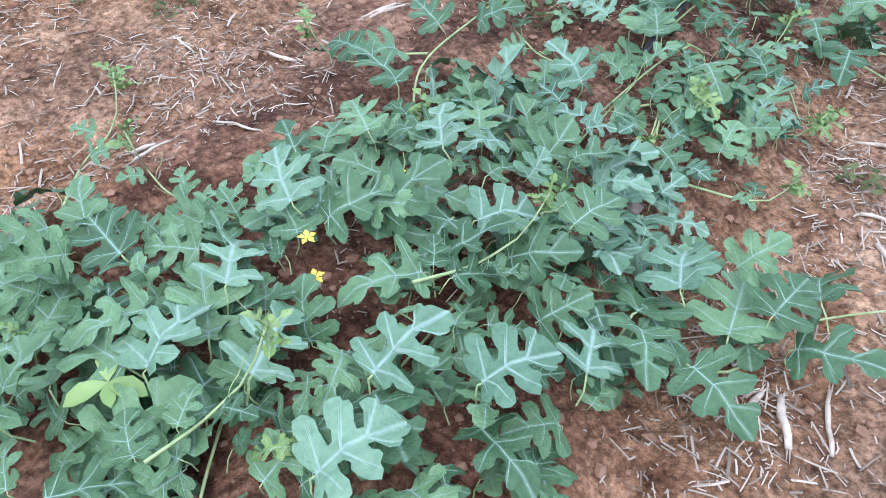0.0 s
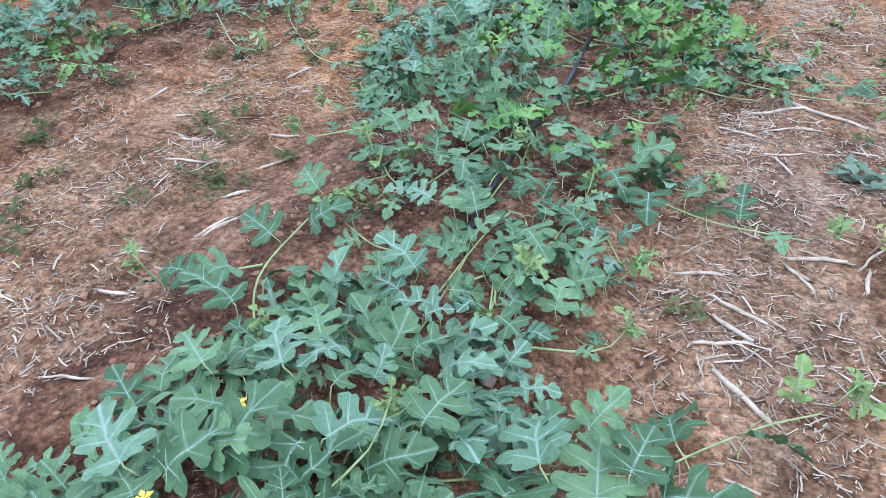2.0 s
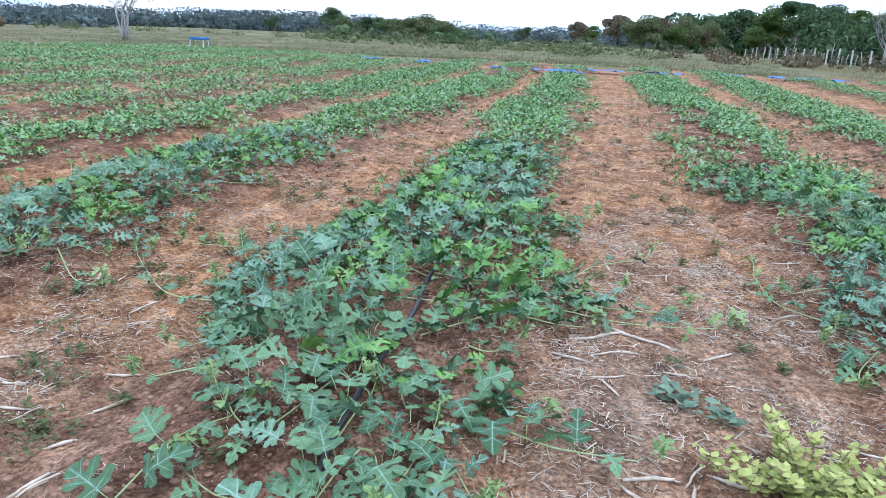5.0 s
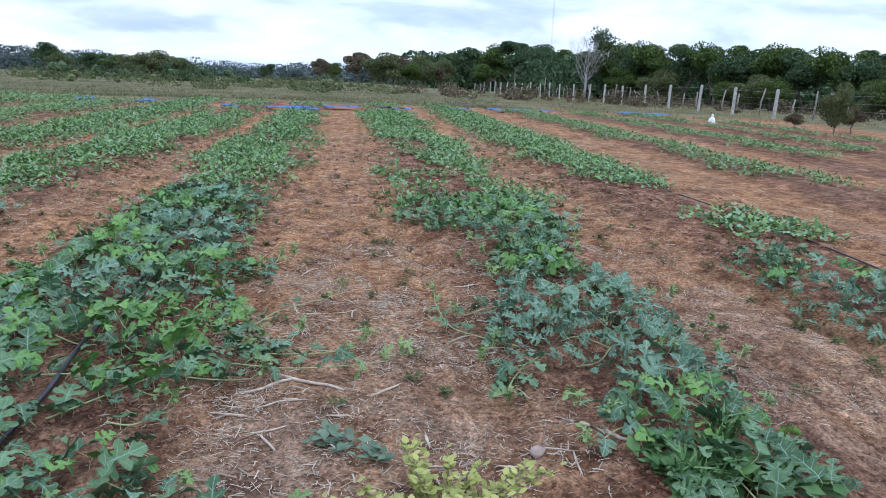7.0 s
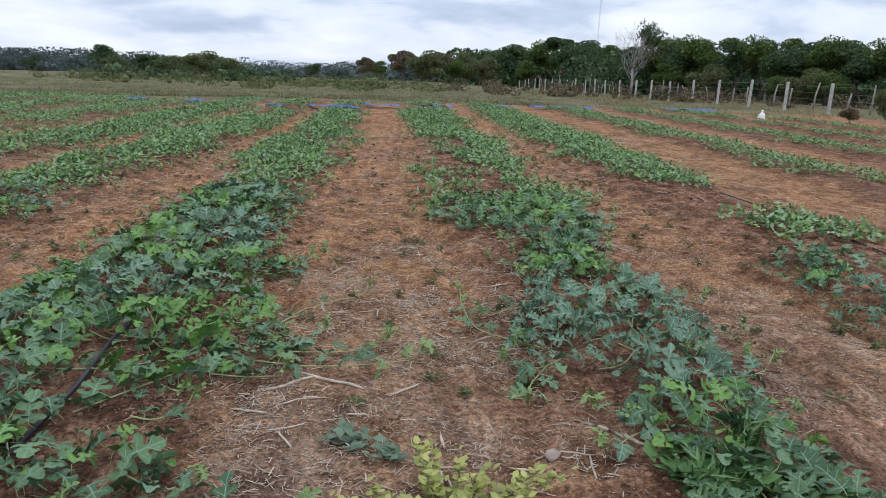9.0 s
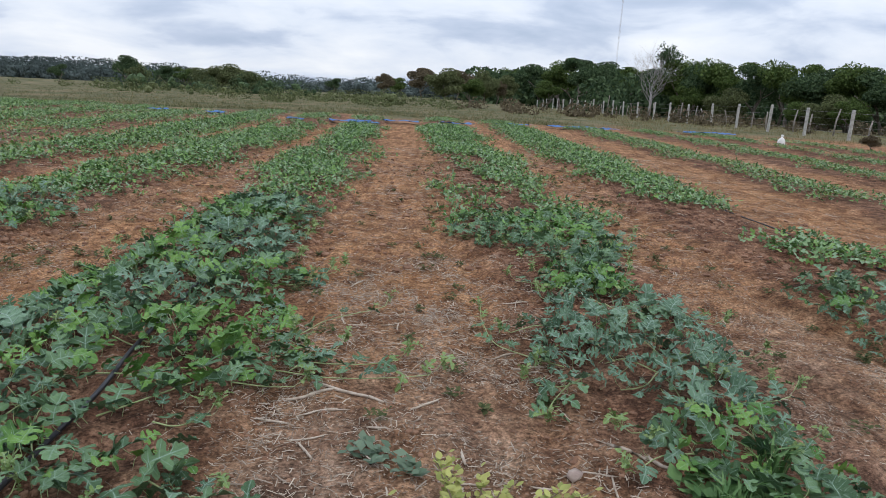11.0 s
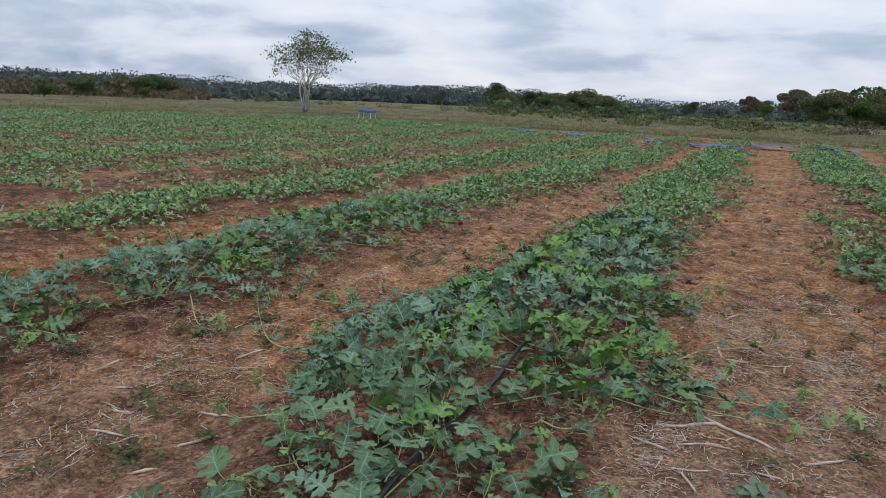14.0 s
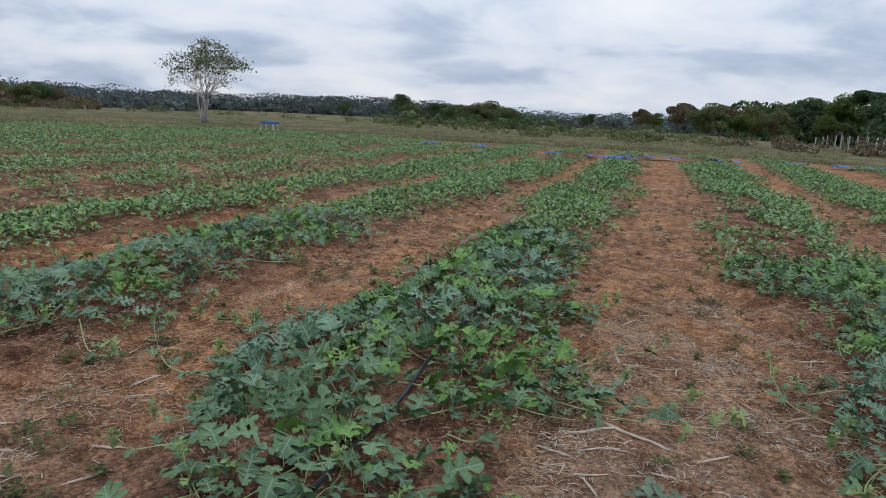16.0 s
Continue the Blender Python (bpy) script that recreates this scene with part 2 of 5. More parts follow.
DULL_WEED = foliage("dull_weed", (0.080, 0.130, 0.075), (0.16, 0.22, 0.14), island=True)
SHRUB = foliage("shrub_leaf", (0.24, 0.28, 0.07), (0.50, 0.49, 0.16), island=True, translucent=0.2)
SHRUB_STEM = simple("shrub_stem", (0.16, 0.11, 0.07), (0.26, 0.19, 0.12), 30)
PETAL = simple("petal", (0.75, 0.48, 0.04), (0.85, 0.62, 0.08), 20, 0.6, 0)
HOSE = simple("black_hose", (0.012, 0.012, 0.014), (0.03, 0.03, 0.035), 12, 0.45, 0.1)
BLUE = simple("blue_plastic", (0.03, 0.11, 0.32), (0.05, 0.18, 0.44), 3, 0.85, 0.2)
CONCRETE = simple("concrete", (0.30, 0.28, 0.25), (0.50, 0.48, 0.44), 6, 0.9, 0.3)
WIRE = simple("wire", (0.20, 0.19, 0.18), (0.34, 0.32, 0.30), 9, 0.5, 0, metal=0.7)
WHITE = simple("white_plastic", (0.70, 0.68, 0.64), (0.82, 0.80, 0.77), 4, 0.5, 0.1)
BARK = simple("bark", (0.11, 0.09, 0.07), (0.25, 0.21, 0.17), 5, 0.95, 0.6, 0.04)
BARK_PALE = simple("pale_bark", (0.27, 0.24, 0.23), (0.42, 0.38, 0.37), 5, 0.9, 0.4, 0.03)
STEEL = simple("mast_steel", (0.50, 0.48, 0.48), (0.66, 0.62, 0.62), 1.0, 0.6, 0)
CROWNS = [
    foliage("crown_dark", (0.026, 0.052, 0.022), (0.098, 0.145, 0.064), True, 0.7, 0.15, 0.1),
    foliage("crown_green", (0.040, 0.072, 0.016), (0.130, 0.180, 0.050), True, 0.7, 0.15, 0.1),
    foliage("crown_brown", (0.075, 0.060, 0.034), (0.190, 0.150, 0.092), True, 0.7, 0.15, 0.1),
    foliage("crown_olive", (0.065, 0.080, 0.030), (0.175, 0.195, 0.085), True, 0.7, 0.15, 0.1),
]
# distant foliage: green shifted to blue-grey, the air's haze put into the colour
CROWN_HAZED = foliage("crown_hazed", (0.055, 0.072, 0.068), (0.108, 0.134, 0.124), True, 0.8, 0.1, 0)
GRASS_OLIVE = foliage("olive_grass", (0.055, 0.075, 0.028), (0.135, 0.145, 0.062), True, 0.8, 0.1, 0.2)
DRY_GRASS = foliage("dry_grass", (0.13, 0.125, 0.045), (0.30, 0.24, 0.13), True, 0.8, 0.1, 0.2)


# ---- mesh helpers ----
def mesh_object(name, verts, faces, mats, parent=None, slots=None, smooth=False):
    me = bpy.data.meshes.new(name)
    me.from_pydata(verts, [], faces)
    for m in (mats if isinstance(mats, (list, tuple)) else [mats]):
        me.materials.append(m)
    if slots is not None:
        me.polygons.foreach_set("material_index", slots)
    if smooth:
        me.polygons.foreach_set("use_smooth", [True] * len(me.polygons))
    me.update()
    ob = new(name, me)
    ob.parent = parent
    return ob


def unit_ball():
    bm = bmesh.new()
    bmesh.ops.create_icosphere(bm, subdivisions=1, radius=1.0)
    out = [v.co.copy() for v in bm.verts], [[v.index for v in f.verts] for f in bm.faces]
    bm.free()
    return out


BALL = unit_ball()


class Soup:
    """Collects vertices and faces of one mesh."""

    def __init__(self):
        self.v, self.f, self.s = [], [], []

    def add(self, verts, faces, slot=0):
        k = len(self.v)
        self.v.extend([tuple(p) for p in verts])
        self.f.extend([tuple(k + i for i in f) for f in faces])
        self.s.extend([slot] * len(faces))

    def tube(self, pts, radii, sides=5, slot=0):
        pts = [Vector(p) for p in pts]
        rings = []
        for i, p in enumerate(pts):
            d = (pts[min(i + 1, len(pts) - 1)] - pts[max(i - 1, 0)]).normalized()
            a = d.orthogonal().normalized()
            b = d.cross(a)
            r = radii[i] if isinstance(radii, (list, tuple)) else radii
            rings.append([p + r * (math.cos(2 * math.pi * k / sides) * a + math.sin(2 * math.pi * k / sides) * b) for k in range(sides)])
        verts = [q for ring in rings for q in ring]
        faces = [(i * sides + k, i * sides + (k + 1) % sides, (i + 1) * sides + (k + 1) % sides, (i + 1) * sides + k)
                 for i in range(len(pts) - 1) for k in range(sides)]
        faces += [tuple(reversed(range(sides))), tuple((len(pts) - 1) * sides + k for k in range(sides))]
        self.add(verts, faces, slot)

    def blob(self, c, r, rng, squash=0.7, slot=0):
        vs = []
        for p in BALL[0]:
            k = r * rng.uniform(0.7, 1.2)
            vs.append((c[0] + p.x * k, c[1] + p.y * k, c[2] + p.z * k * squash))
        self.add(vs, BALL[1], slot)

    def make(self, name, mats, parent=None, smooth=False):
        return mesh_object(name, self.v, self.f, mats, parent, self.s, smooth)


def vnoise(x, y, size, seed):
    """Smooth lattice noise in -1..1 on arrays."""
    x, y = np.asarray(x, float) / size, np.asarray(y, float) / size
    xi, yi = np.floor(x), np.floor(y)
    u, v = x - xi, y - yi
    u, v = u * u * (3 - 2 * u), v * v * (3 - 2 * v)

    def h(a, b):
        s = np.sin(a * 127.1 + b * 311.7 + seed * 74.7) * 43758.5453
        return (s - np.floor(s)) * 2 - 1

    return (h(xi, yi) * (1 - u) + h(xi + 1, yi) * u) * (1 - v) + (h(xi, yi + 1) * (1 - u) + h(xi + 1, yi + 1) * u) * v


# ---- the field's plan: rows of vines, with both edges along y ----
ROW_L = [(-0.8, -1.95, -0.75), (0.1, -1.93, -0.80), (0.22, -1.72, -0.84), (0.4, -1.66, -0.80), (0.66, -1.67, -0.78), (0.9, -1.62, -0.86), (1.05, -1.50, -0.95),
         (1.22, -1.42, -0.86), (1.45, -1.40, -0.84), (1.63, -1.50, -0.90), (1.75, -1.80, -0.98), (2.05, -1.84, -0.76), (2.55, -2.20, -0.92), (2.9, -2.28, -0.60),
         (3.1, -2.30, -0.45), (3.45, -2.28, -0.72), (3.7, -2.20, -0.62), (4.1, -2.10, -0.88), (4.65, -1.98, -0.66), (4.9, -1.95, -1.0), (5.5, -1.88, -0.98),
         (6.8, -1.90, -0.95), (8.4, -2.0, -0.97), (10.7, -2.1, -0.93), (13.2, -2.0, -0.88), (19.0, -1.9, -0.93), (21.2, -1.9, -0.95)]
ROW_L2 = [(0.8, -4.2, -3.5), (2.2, -4.25, -3.40), (2.7, -4.3, -3.45), (3.2, -4.4, -3.05), (3.65, -4.45, -3.25), (5.1, -4.55, -3.33), (6.0, -4.5, -3.0), (6.6, -4.4, -3.3),
          (8.2, -4.3, -3.3), (10.3, -4.2, -3.05), (16.0, -3.75, -2.6), (21.4, -3.7, -2.7)]
ROW_L3 = [(2.5, -6.3, -5.5), (4.2, -6.3, -5.45), (5.2, -6.5, -5.4), (5.9, -6.6, -5.75), (6.9, -6.5, -5.0), (8.9, -6.35, -5.0), (13.6, -5.7, -4.5), (24.0, -5.5, -4.6)]
ROW_R1 = [(1.75, 1.0, 1.62), (2.1, 0.98, 1.58), (2.5, 1.0, 1.55), (2.75, 1.12, 1.55), (2.95, 0.85, 1.58), (3.1, 0.66, 1.62), (3.5, 0.72, 1.66), (3.9, 0.86, 1.66), (4.5, 0.94, 1.5), (5.0, 1.06, 1.5),
          (5.5, 1.05, 1.7), (5.7, 0.7, 1.8), (6.4, 0.40, 1.92), (8.5, 0.48, 1.93), (9.5, 0.52, 1.9), (13.0, 0.75, 1.84), (19.5, 0.4, 1.8), (24.0, 0.4, 1.8)]
ROW_R2A = [(3.3, 2.75, 3.7), (4.0, 2.72, 3.7), (4.7, 2.7, 3.6), (4.95, 3.0, 3.5)]
ROW_R2B = [(5.6, 3.35, 4.3), (6.2, 3.3, 4.4), (6.8, 3.6, 4.35)]
ROW_R2C = [(8.3, 3.4, 4.0), (9.3, 3.0, 4.1), (10.4, 2.85, 4.2), (12.5, 2.8, 4.25), (19.0, 2.7, 4.0), (25.0, 2.7, 4.0)]
ROWS_FAR = [  # (middle near, middle far, half width, from y, to y)
    (-8.1, -7.0, 0.65, 5.0, 24), (-10.4, -9.2, 0.75, 5.5, 25), (-12.6, -11.6, 0.8, 7, 26), (-14.8, -14.0, 0.85, 8, 26), (-17.0, -16.4, 0.9, 9, 26), (-19.2, -18.8, 0.9, 9, 24), (-21.4, -21.2, 0.9, 9, 21), (-23.6, -23.4, 0.9, 9, 18),
    (6.6, 6.3, 0.5, 8.6, 26), (9.2, 8.8, 0.45, 12.5, 27), (11.6, 11.2, 0.45, 14, 27), (14.0, 13.6, 0.35, 17, 26)]
NEAR_ROWS = [ROW_L, ROW_L2, ROW_L3, ROW_R1, ROW_R2A, ROW_R2B, ROW_R2C]
BED_LINES = [(-1.42, -1.42), (-3.9, -3.2), (-5.95, -5.1), (1.25, 1.15), (3.45, 3.35)] + [(a, b) for a, b, *_ in ROWS_FAR]


def edges(row, y):
    ys = [r[0] for r in row]
    return np.interp(y, ys, [r[1] for r in row]), np.interp(y, ys, [r[2] for r in row])


def land(x, y):
    """Height of the ground without clods: a plane that falls away behind the field."""
    r = np.hypot(x, y)
    return -0.02 * 30 * np.logaddexp(0, (r - 32) / 6) / 5


def bed_mask(x, y):
    m = np.zeros_like(np.asarray(x, float))
    for a, b in BED_LINES:
        c = a + (b - a) * np.clip(np.asarray(y, float) / 20, 0, 1.2)
        m = np.maximum(m, np.clip(1.35 - np.abs(x - c + 0.12 * vnoise(x * 0 + a, y, 0.9, 5)) / 0.62, 0, 1))
    return m * np.clip((30 - np.hypot(x, y)) / 4, 0, 1)


def height(x, y):
    x, y = np.asarray(x, float), np.asarray(y, float)
    b = bed_mask(x, y)
    near = np.clip((40 - np.hypot(x, y)) / 25, 0, 1)
    z = land(x, y) + 0.05 * b * b * (3 - 2 * b)
    # shallow wheel furrows on both sides of each bed
    z = z - 0.025 * np.exp(-((b - 0.12) / 0.12) ** 2) * (b > 0)
    z = z + near * (0.022 * vnoise(x, y, 1.3, 1) + 0.014 * vnoise(x, y, 0.42, 2) + 0.013 * vnoise(x, y, 0.15, 3) * (0.6 + b) + 0.009 * vnoise(x, y, 0.07, 4) * (0.7 + b))
    z = z + near * (1 - 0.6 * b) * (0.014 * vnoise(x, y * 0.12, 0.13, 9) + 0.010 * vnoise(x, y * 0.3, 0.06, 10))
    far = np.clip((np.hypot(x, y) - 45) / 60, 0, 1)
    return z + far * (0.5 * vnoise(x, y, 40, 6) + 0.15 * vnoise(x, y, 9, 7))


LX, LY, LS = -6.5, -1.2, 0.05
_gx, _gy = np.meshgrid(np.arange(LX, 6.5, LS), np.arange(LY, 25, LS))
NEAR_Z, NEAR_BED = height(_gx, _gy).tolist(), bed_mask(_gx, _gy).tolist()


def look_up(table, x, y):
    u, v = (x - LX) / LS, (y - LY) / LS
    i, j = min(max(int(u), 0), len(table[0]) - 2), min(max(int(v), 0), len(table) - 2)
    u, v = u - i, v - j
    return (table[j][i] * (1 - u) + table[j][i + 1] * u) * (1 - v) + (table[j + 1][i] * (1 - u) + table[j + 1][i + 1] * u) * v


def gz(x, y):
    return look_up(NEAR_Z, x, y)


def bedness(x, y):
    return look_up(NEAR_BED, x, y)


def far_z(x, y):
    """The ground's height away from the near beds, for single places."""
    def v(size, seed):
        a, b = x / size, y / size
        i, j = math.floor(a), math.floor(b)
        a, b = a - i, b - j
        a, b = a * a * (3 - 2 * a), b * b * (3 - 2 * b)

        def h(p, q):
            k = math.sin(p * 127.1 + q * 311.7 + seed * 74.7) * 43758.5453
            return (k - math.floor(k)) * 2 - 1

        return (h(i, j) * (1 - a) + h(i + 1, j) * a) * (1 - b) + (h(i, j + 1) * (1 - a) + h(i + 1, j + 1) * a) * b

    r = math.hypot(x, y)
    if r < 21 and abs(x) < 6.4:
        return gz(x, y)
    z = -0.12 * (math.log1p(math.exp((r - 32) / 6)) if r < 200 else (r - 32) / 6)
    near, far = min(1, max(0, (40 - r) / 25)), min(1, max(0, (r - 45) / 60))
    return z + near * 0.022 * v(1.3, 1) + far * (0.5 * v(40, 6) + 0.15 * v(9, 7))


def spread(lo, hi, step, limit, growth=1.12):
    mid = list(np.arange(lo, hi + 1e-6, step))
    left, right, s = [], [], step
    a, b = lo, hi
    while a > -limit or b < limit:
        s = min(s * growth, 160)
        if a > -limit:
            a -= s
            left.append(a)
        if b < limit:
            b += s
            right.append(b)
    return np.array(left[::-1] + mid + right)


# ---- ground ----
gx, gy = spread(-5.2, 3.4, 0.03, 2600), spread(-0.6, 7.5, 0.03, 2600)
GX, GY = np.meshgrid(gx, gy)
GZ = height(GX, GY)
gw, gh = len(gx), len(gy)
g_me = bpy.data.meshes.new("ground")
g_idx = (np.arange(gh - 1)[:, None] * gw + np.arange(gw - 1)[None, :]).ravel()
g_faces = np.stack([g_idx, g_idx + 1, g_idx + gw + 1, g_idx + gw], 1)
g_me.vertices.add(gw * gh)
g_me.vertices.foreach_set("co", np.stack([GX, GY, GZ], -1).astype(np.float32).ravel())
g_me.loops.add(g_faces.size)
g_me.loops.foreach_set("vertex_index", g_faces.ravel().astype(np.int32))
g_me.polygons.add(len(g_faces))
g_me.polygons.foreach_set("loop_start", np.arange(0, g_faces.size, 4, dtype=np.int32))
g_me.polygons.foreach_set("use_smooth", np.ones(len(g_faces), bool))
g_me.update(calc_edges=True)
g_me.materials.append(SOIL)
g_me.attributes.new("bed", "FLOAT", "POINT").data.foreach_set("value", bed_mask(GX, GY).astype(np.float32).ravel())
field_edge = np.clip((np.where(GX > 0, GY - 27.5 + np.maximum(0, GX - 18.0) * 4, np.maximum(np.hypot(GX, GY) - 27.0, -GX - 24.5)) + 2.2 * vnoise(GX, GY, 3.0, 8)) / 2.0, 0, 1)
g_me.attributes.new("grass", "FLOAT", "POINT").data.foreach_set("value", field_edge.astype(np.float32).ravel())
ash = np.exp(-((GX + 0.02) / 0.62) ** 2) * np.clip((4.0 - GY) / 2.0, 0, 0.85) + 0.6 * np.exp(-((GX + 2.6) / 0.6) ** 2) * np.clip((2.4 - GY) / 1.2, 0, 1) + 0.7 * np.exp(-((GX - 2.3) / 0.6) ** 2) * np.clip((6 - GY) / 3, 0, 1)
ash = np.clip(ash * (0.85 + 0.5 * vnoise(GX, GY, 0.5, 31) + 0.3 * vnoise(GX, GY, 0.17, 32)) + 0.22 * vnoise(GX, GY, 1.6, 33), 0, 0.9)
g_me.attributes.new("ash", "FLOAT", "POINT").data.foreach_set("value", ash.astype(np.float32).ravel())
ground = tagged(new("ground", g_me), "reddish brown ploughed soil with straw, turning to rough grass", "ground", kind="structure")


# ---- watermelon leaves ----
LEAF_HALF = [(0.06, -0.04), (0.16, -0.10), (0.26, -0.105), (0.32, -0.05), (0.29, 0.01), (0.38, 0.005), (0.47, 0.05), (0.50, 0.14), (0.45, 0.215), (0.36, 0.235), (0.25, 0.215), (0.12, 0.225),
             (0.10, 0.275), (0.17, 0.315), (0.235, 0.30), (0.33, 0.315), (0.43, 0.375), (0.46, 0.47), (0.41, 0.55), (0.335, 0.555), (0.30, 0.615), (0.22, 0.61), (0.15, 0.565), (0.085, 0.54),
             (0.085, 0.60), (0.17, 0.655), (0.26, 0.68), (0.295, 0.765), (0.24, 0.825), (0.19, 0.825), (0.185, 0.905), (0.11, 0.96), (0.045, 0.985)]
VEINS = [((0, 0.02), (0.24, -0.03)), ((0, 0.05), (0.37, 0.14)), ((0, 0.30), (0.33, 0.48)), ((0, 0.56), (0.19, 0.74))]


LOBE_AXES = [((0.0, 0.09), (0.47, 0.10)), ((0.0, 0.30), (0.45, 0.48)), ((0.0, 0.56), (0.17, 0.90))]


def slimmer(i, x, y, slim):
    """A point of the outline drawn towards the middle line of its lobe."""
    (ax, ay), (bx, by) = LOBE_AXES[0 if i < 12 else 1 if i < 24 else 2]
    d = math.hypot(bx - ax, by - ay)
    ux, uy = (bx - ax) / d, (by - ay) / d
    off = -(x - ax) * uy + (y - ay) * ux
    k = (1 - slim) * min(1.0, x / 0.15)
    return x + uy * off * k, y - ux * off * k


def leaf_mesh(name, seed, blade, wide=1.0, curl=1.0, petiole=0.5, slim=1.0):
    """One lobed leaf of length 1 along +y, its stalk running down behind it."""
    rng = random.Random(seed)
    bend, cup, twist = rng.uniform(0.3, 0.7) * curl, rng.uniform(0.05, 0.42) * curl, rng.uniform(-0.15, 0.15) * curl
    waves = [rng.uniform(0, 6.28) for _ in range(3)]
    lobe_tilt = [rng.uniform(-0.22, 0.22) * curl for _ in range(6)]

    def z(x, y):
        k = (0 if y < 0.26 else 1 if y < 0.57 else 2) + (3 if x > 0 else 0)
        return lobe_tilt[k] * max(0, abs(x) - 0.06) + 0.06 * curl * abs(x) * math.sin(24 * y + waves[2]) -bend * (y - 0.35) ** 2 + cup * abs(x) - 0.9 * curl * max(0, abs(x) - 0.2) ** 2 + twist * x + 0.030 * curl * math.sin(9 * x + 7 * y + waves[0]) + 0.018 * math.sin(14 * y - 11 * x + waves[1])

    bm = bmesh.new()
    mid = [bm.verts.new((0, y, z(0, y))) for y in (0, 0.12, 0.24, 0.38, 0.52, 0.66, 0.8, 1.0)]
    for side in (-1, 1):
        k = wide * rng.uniform(0.9, 1.08)

        def vert(x, y, j=0.012):
            px, py = side * x * k + rng.uniform(-j, j), y + rng.uniform(-j, j)
            return bm.verts.new((px, py, z(px, py)))

        ring = [vert(*slimmer(i, x, y, slim)) for i, (x, y) in enumerate(LEAF_HALF)]
        # three lobes, each a fan round a point inside it, joined by the narrow waists between them
        lobes = ([mid[0]] + ring[:12] + [mid[2], mid[1]], (0.22, 0.085)), ([mid[2]] + ring[12:24] + [mid[4], mid[3]], (0.21, 0.43)), ([mid[4]] + ring[24:] + [mid[7], mid[6], mid[5]], (0.11, 0.74))
        tris = [(mid[2], ring[11], ring[12]), (mid[4], ring[23], ring[24])]
        for loop, c in lobes:
            c = vert(*c, 0)
            tris += [(c, p, q) for p, q in zip(loop, loop[1:] + loop[:1])]
        for t in tris:
            f = bm.faces.new(t)
            f.smooth = True
            f.normal_update()
            if f.normal.z < 0:
                f.normal_flip()

    def strip(p, q, w):
        n = 5
        d = Vector((q[0] - p[0], q[1] - p[1], 0)).normalized()
        s = Vector((-d.y, d.x, 0))
        row = []
        for i in range(n + 1):
            a = i / n
            x, y = p[0] + (q[0] - p[0]) * a, p[1] + (q[1] - p[1]) * a
            h = w * (1 - 0.75 * a)
            row.append([bm.verts.new((x + s.x * e * h, y + s.y * e * h, z(x, y) + 0.010)) for e in (1, -1)])
        for a, b in zip(row, row[1:]):
            f = bm.faces.new((a[0], a[1], b[1], b[0]))
            f.material_index = 1
            f.normal_update()
            if f.normal.z < 0:
                f.normal_flip()

    strip((0, 0), (0, 0.93), 0.008)
    for p, q in VEINS:
        for side in (-1, 1):
            strip(p, (q[0] * side * wide, q[1]), 0.0045)
    if petiole:
        pts = [Vector((0, 0.02, z(0, 0) - 0.008)), Vector((0, -0.12 * petiole, -0.16 * petiole)), Vector((0.03, -0.25 * petiole, -0.5 * petiole)), Vector((0.02, -0.28 * petiole, -petiole))]
        rings = []
        for p in pts:
            rings.append([bm.verts.new(p + Vector((0.014 * math.cos(t), 0.014 * math.sin(t), 0))) for t in (0, 2.1, 4.2)])
        for a, b in zip(rings, rings[1:]):
            for i in range(3):
                f = bm.faces.new((a[i], a[(i + 1) % 3], b[(i + 1) % 3], b[i]))
                f.material_index = 2
    me = bpy.data.meshes.new(name)
    bm.to_mesh(me)
    bm.free()
    for m in (blade, VEIN, STEM):
        me.materials.append(m)
    return me


LEAVES = {
    "green": [leaf_mesh("leaf", 10 + i, LEAF, 0.85 + 0.06 * i, 1.1, slim=0.62 + 0.07 * i) for i in range(6)],
    "silver": [leaf_mesh("leaf", 30 + i, LEAF_SILVER, 0.88 + 0.06 * i, 1.1, slim=0.55 + 0.08 * i) for i in range(6)],
    "bright": [leaf_mesh("leaf", 50 + i, LEAF_BRIGHT, 0.85 + 0.07 * i, 1.1, slim=0.58 + 0.09 * i) for i in range(5)],
    "young": [leaf_mesh("leaf", 70 + i, LEAF_YOUNG, 0.7 + 0.08 * i, 1.8, 0.35, 0.7) for i in range(3)],
}


def leaf_pose(x, y, z, heading, tilt, lean, size):
    """A leaf's frame: heading in degrees clockwise from +y, tilt lifts the tip."""
    return Matrix.Translation((x, y, z)) @ Euler((radians(tilt), radians(lean), radians(-heading))).to_matrix().to_4x4() @ Matrix.Scale(size, 4)


def put_leaf(parent, rng, kind, x, y, z, heading, size, tilt=None, lean=None):
    ob = new("leaf", rng.choice(LEAVES[kind]))
    ob.parent = parent
    ob.matrix_basis = leaf_pose(x, y, z, heading, rng.gauss(9, 20) if tilt is None else tilt, rng.gauss(0, 19) if lean is None else lean, size)
    return ob


def smooth_line(pts, n=6):
    """Points of a curve through the given ones."""
    p = [Vector(q) for q in pts]
    p = [2 * p[0] - p[1]] + p + [2 * p[-1] - p[-2]]
    out = []
    for i in range(1, len(p) - 2):
        for k in range(n):
            t = k / n
            out.append(0.5 * (2 * p[i] + (p[i + 1] - p[i - 1]) * t + (2 * p[i - 1] - 5 * p[i] + 4 * p[i + 1] - p[i + 2]) * t * t + (3 * p[i] - p[i - 1] - 3 * p[i + 1] + p[i + 2]) * t ** 3))
    return out + [p[-2]]


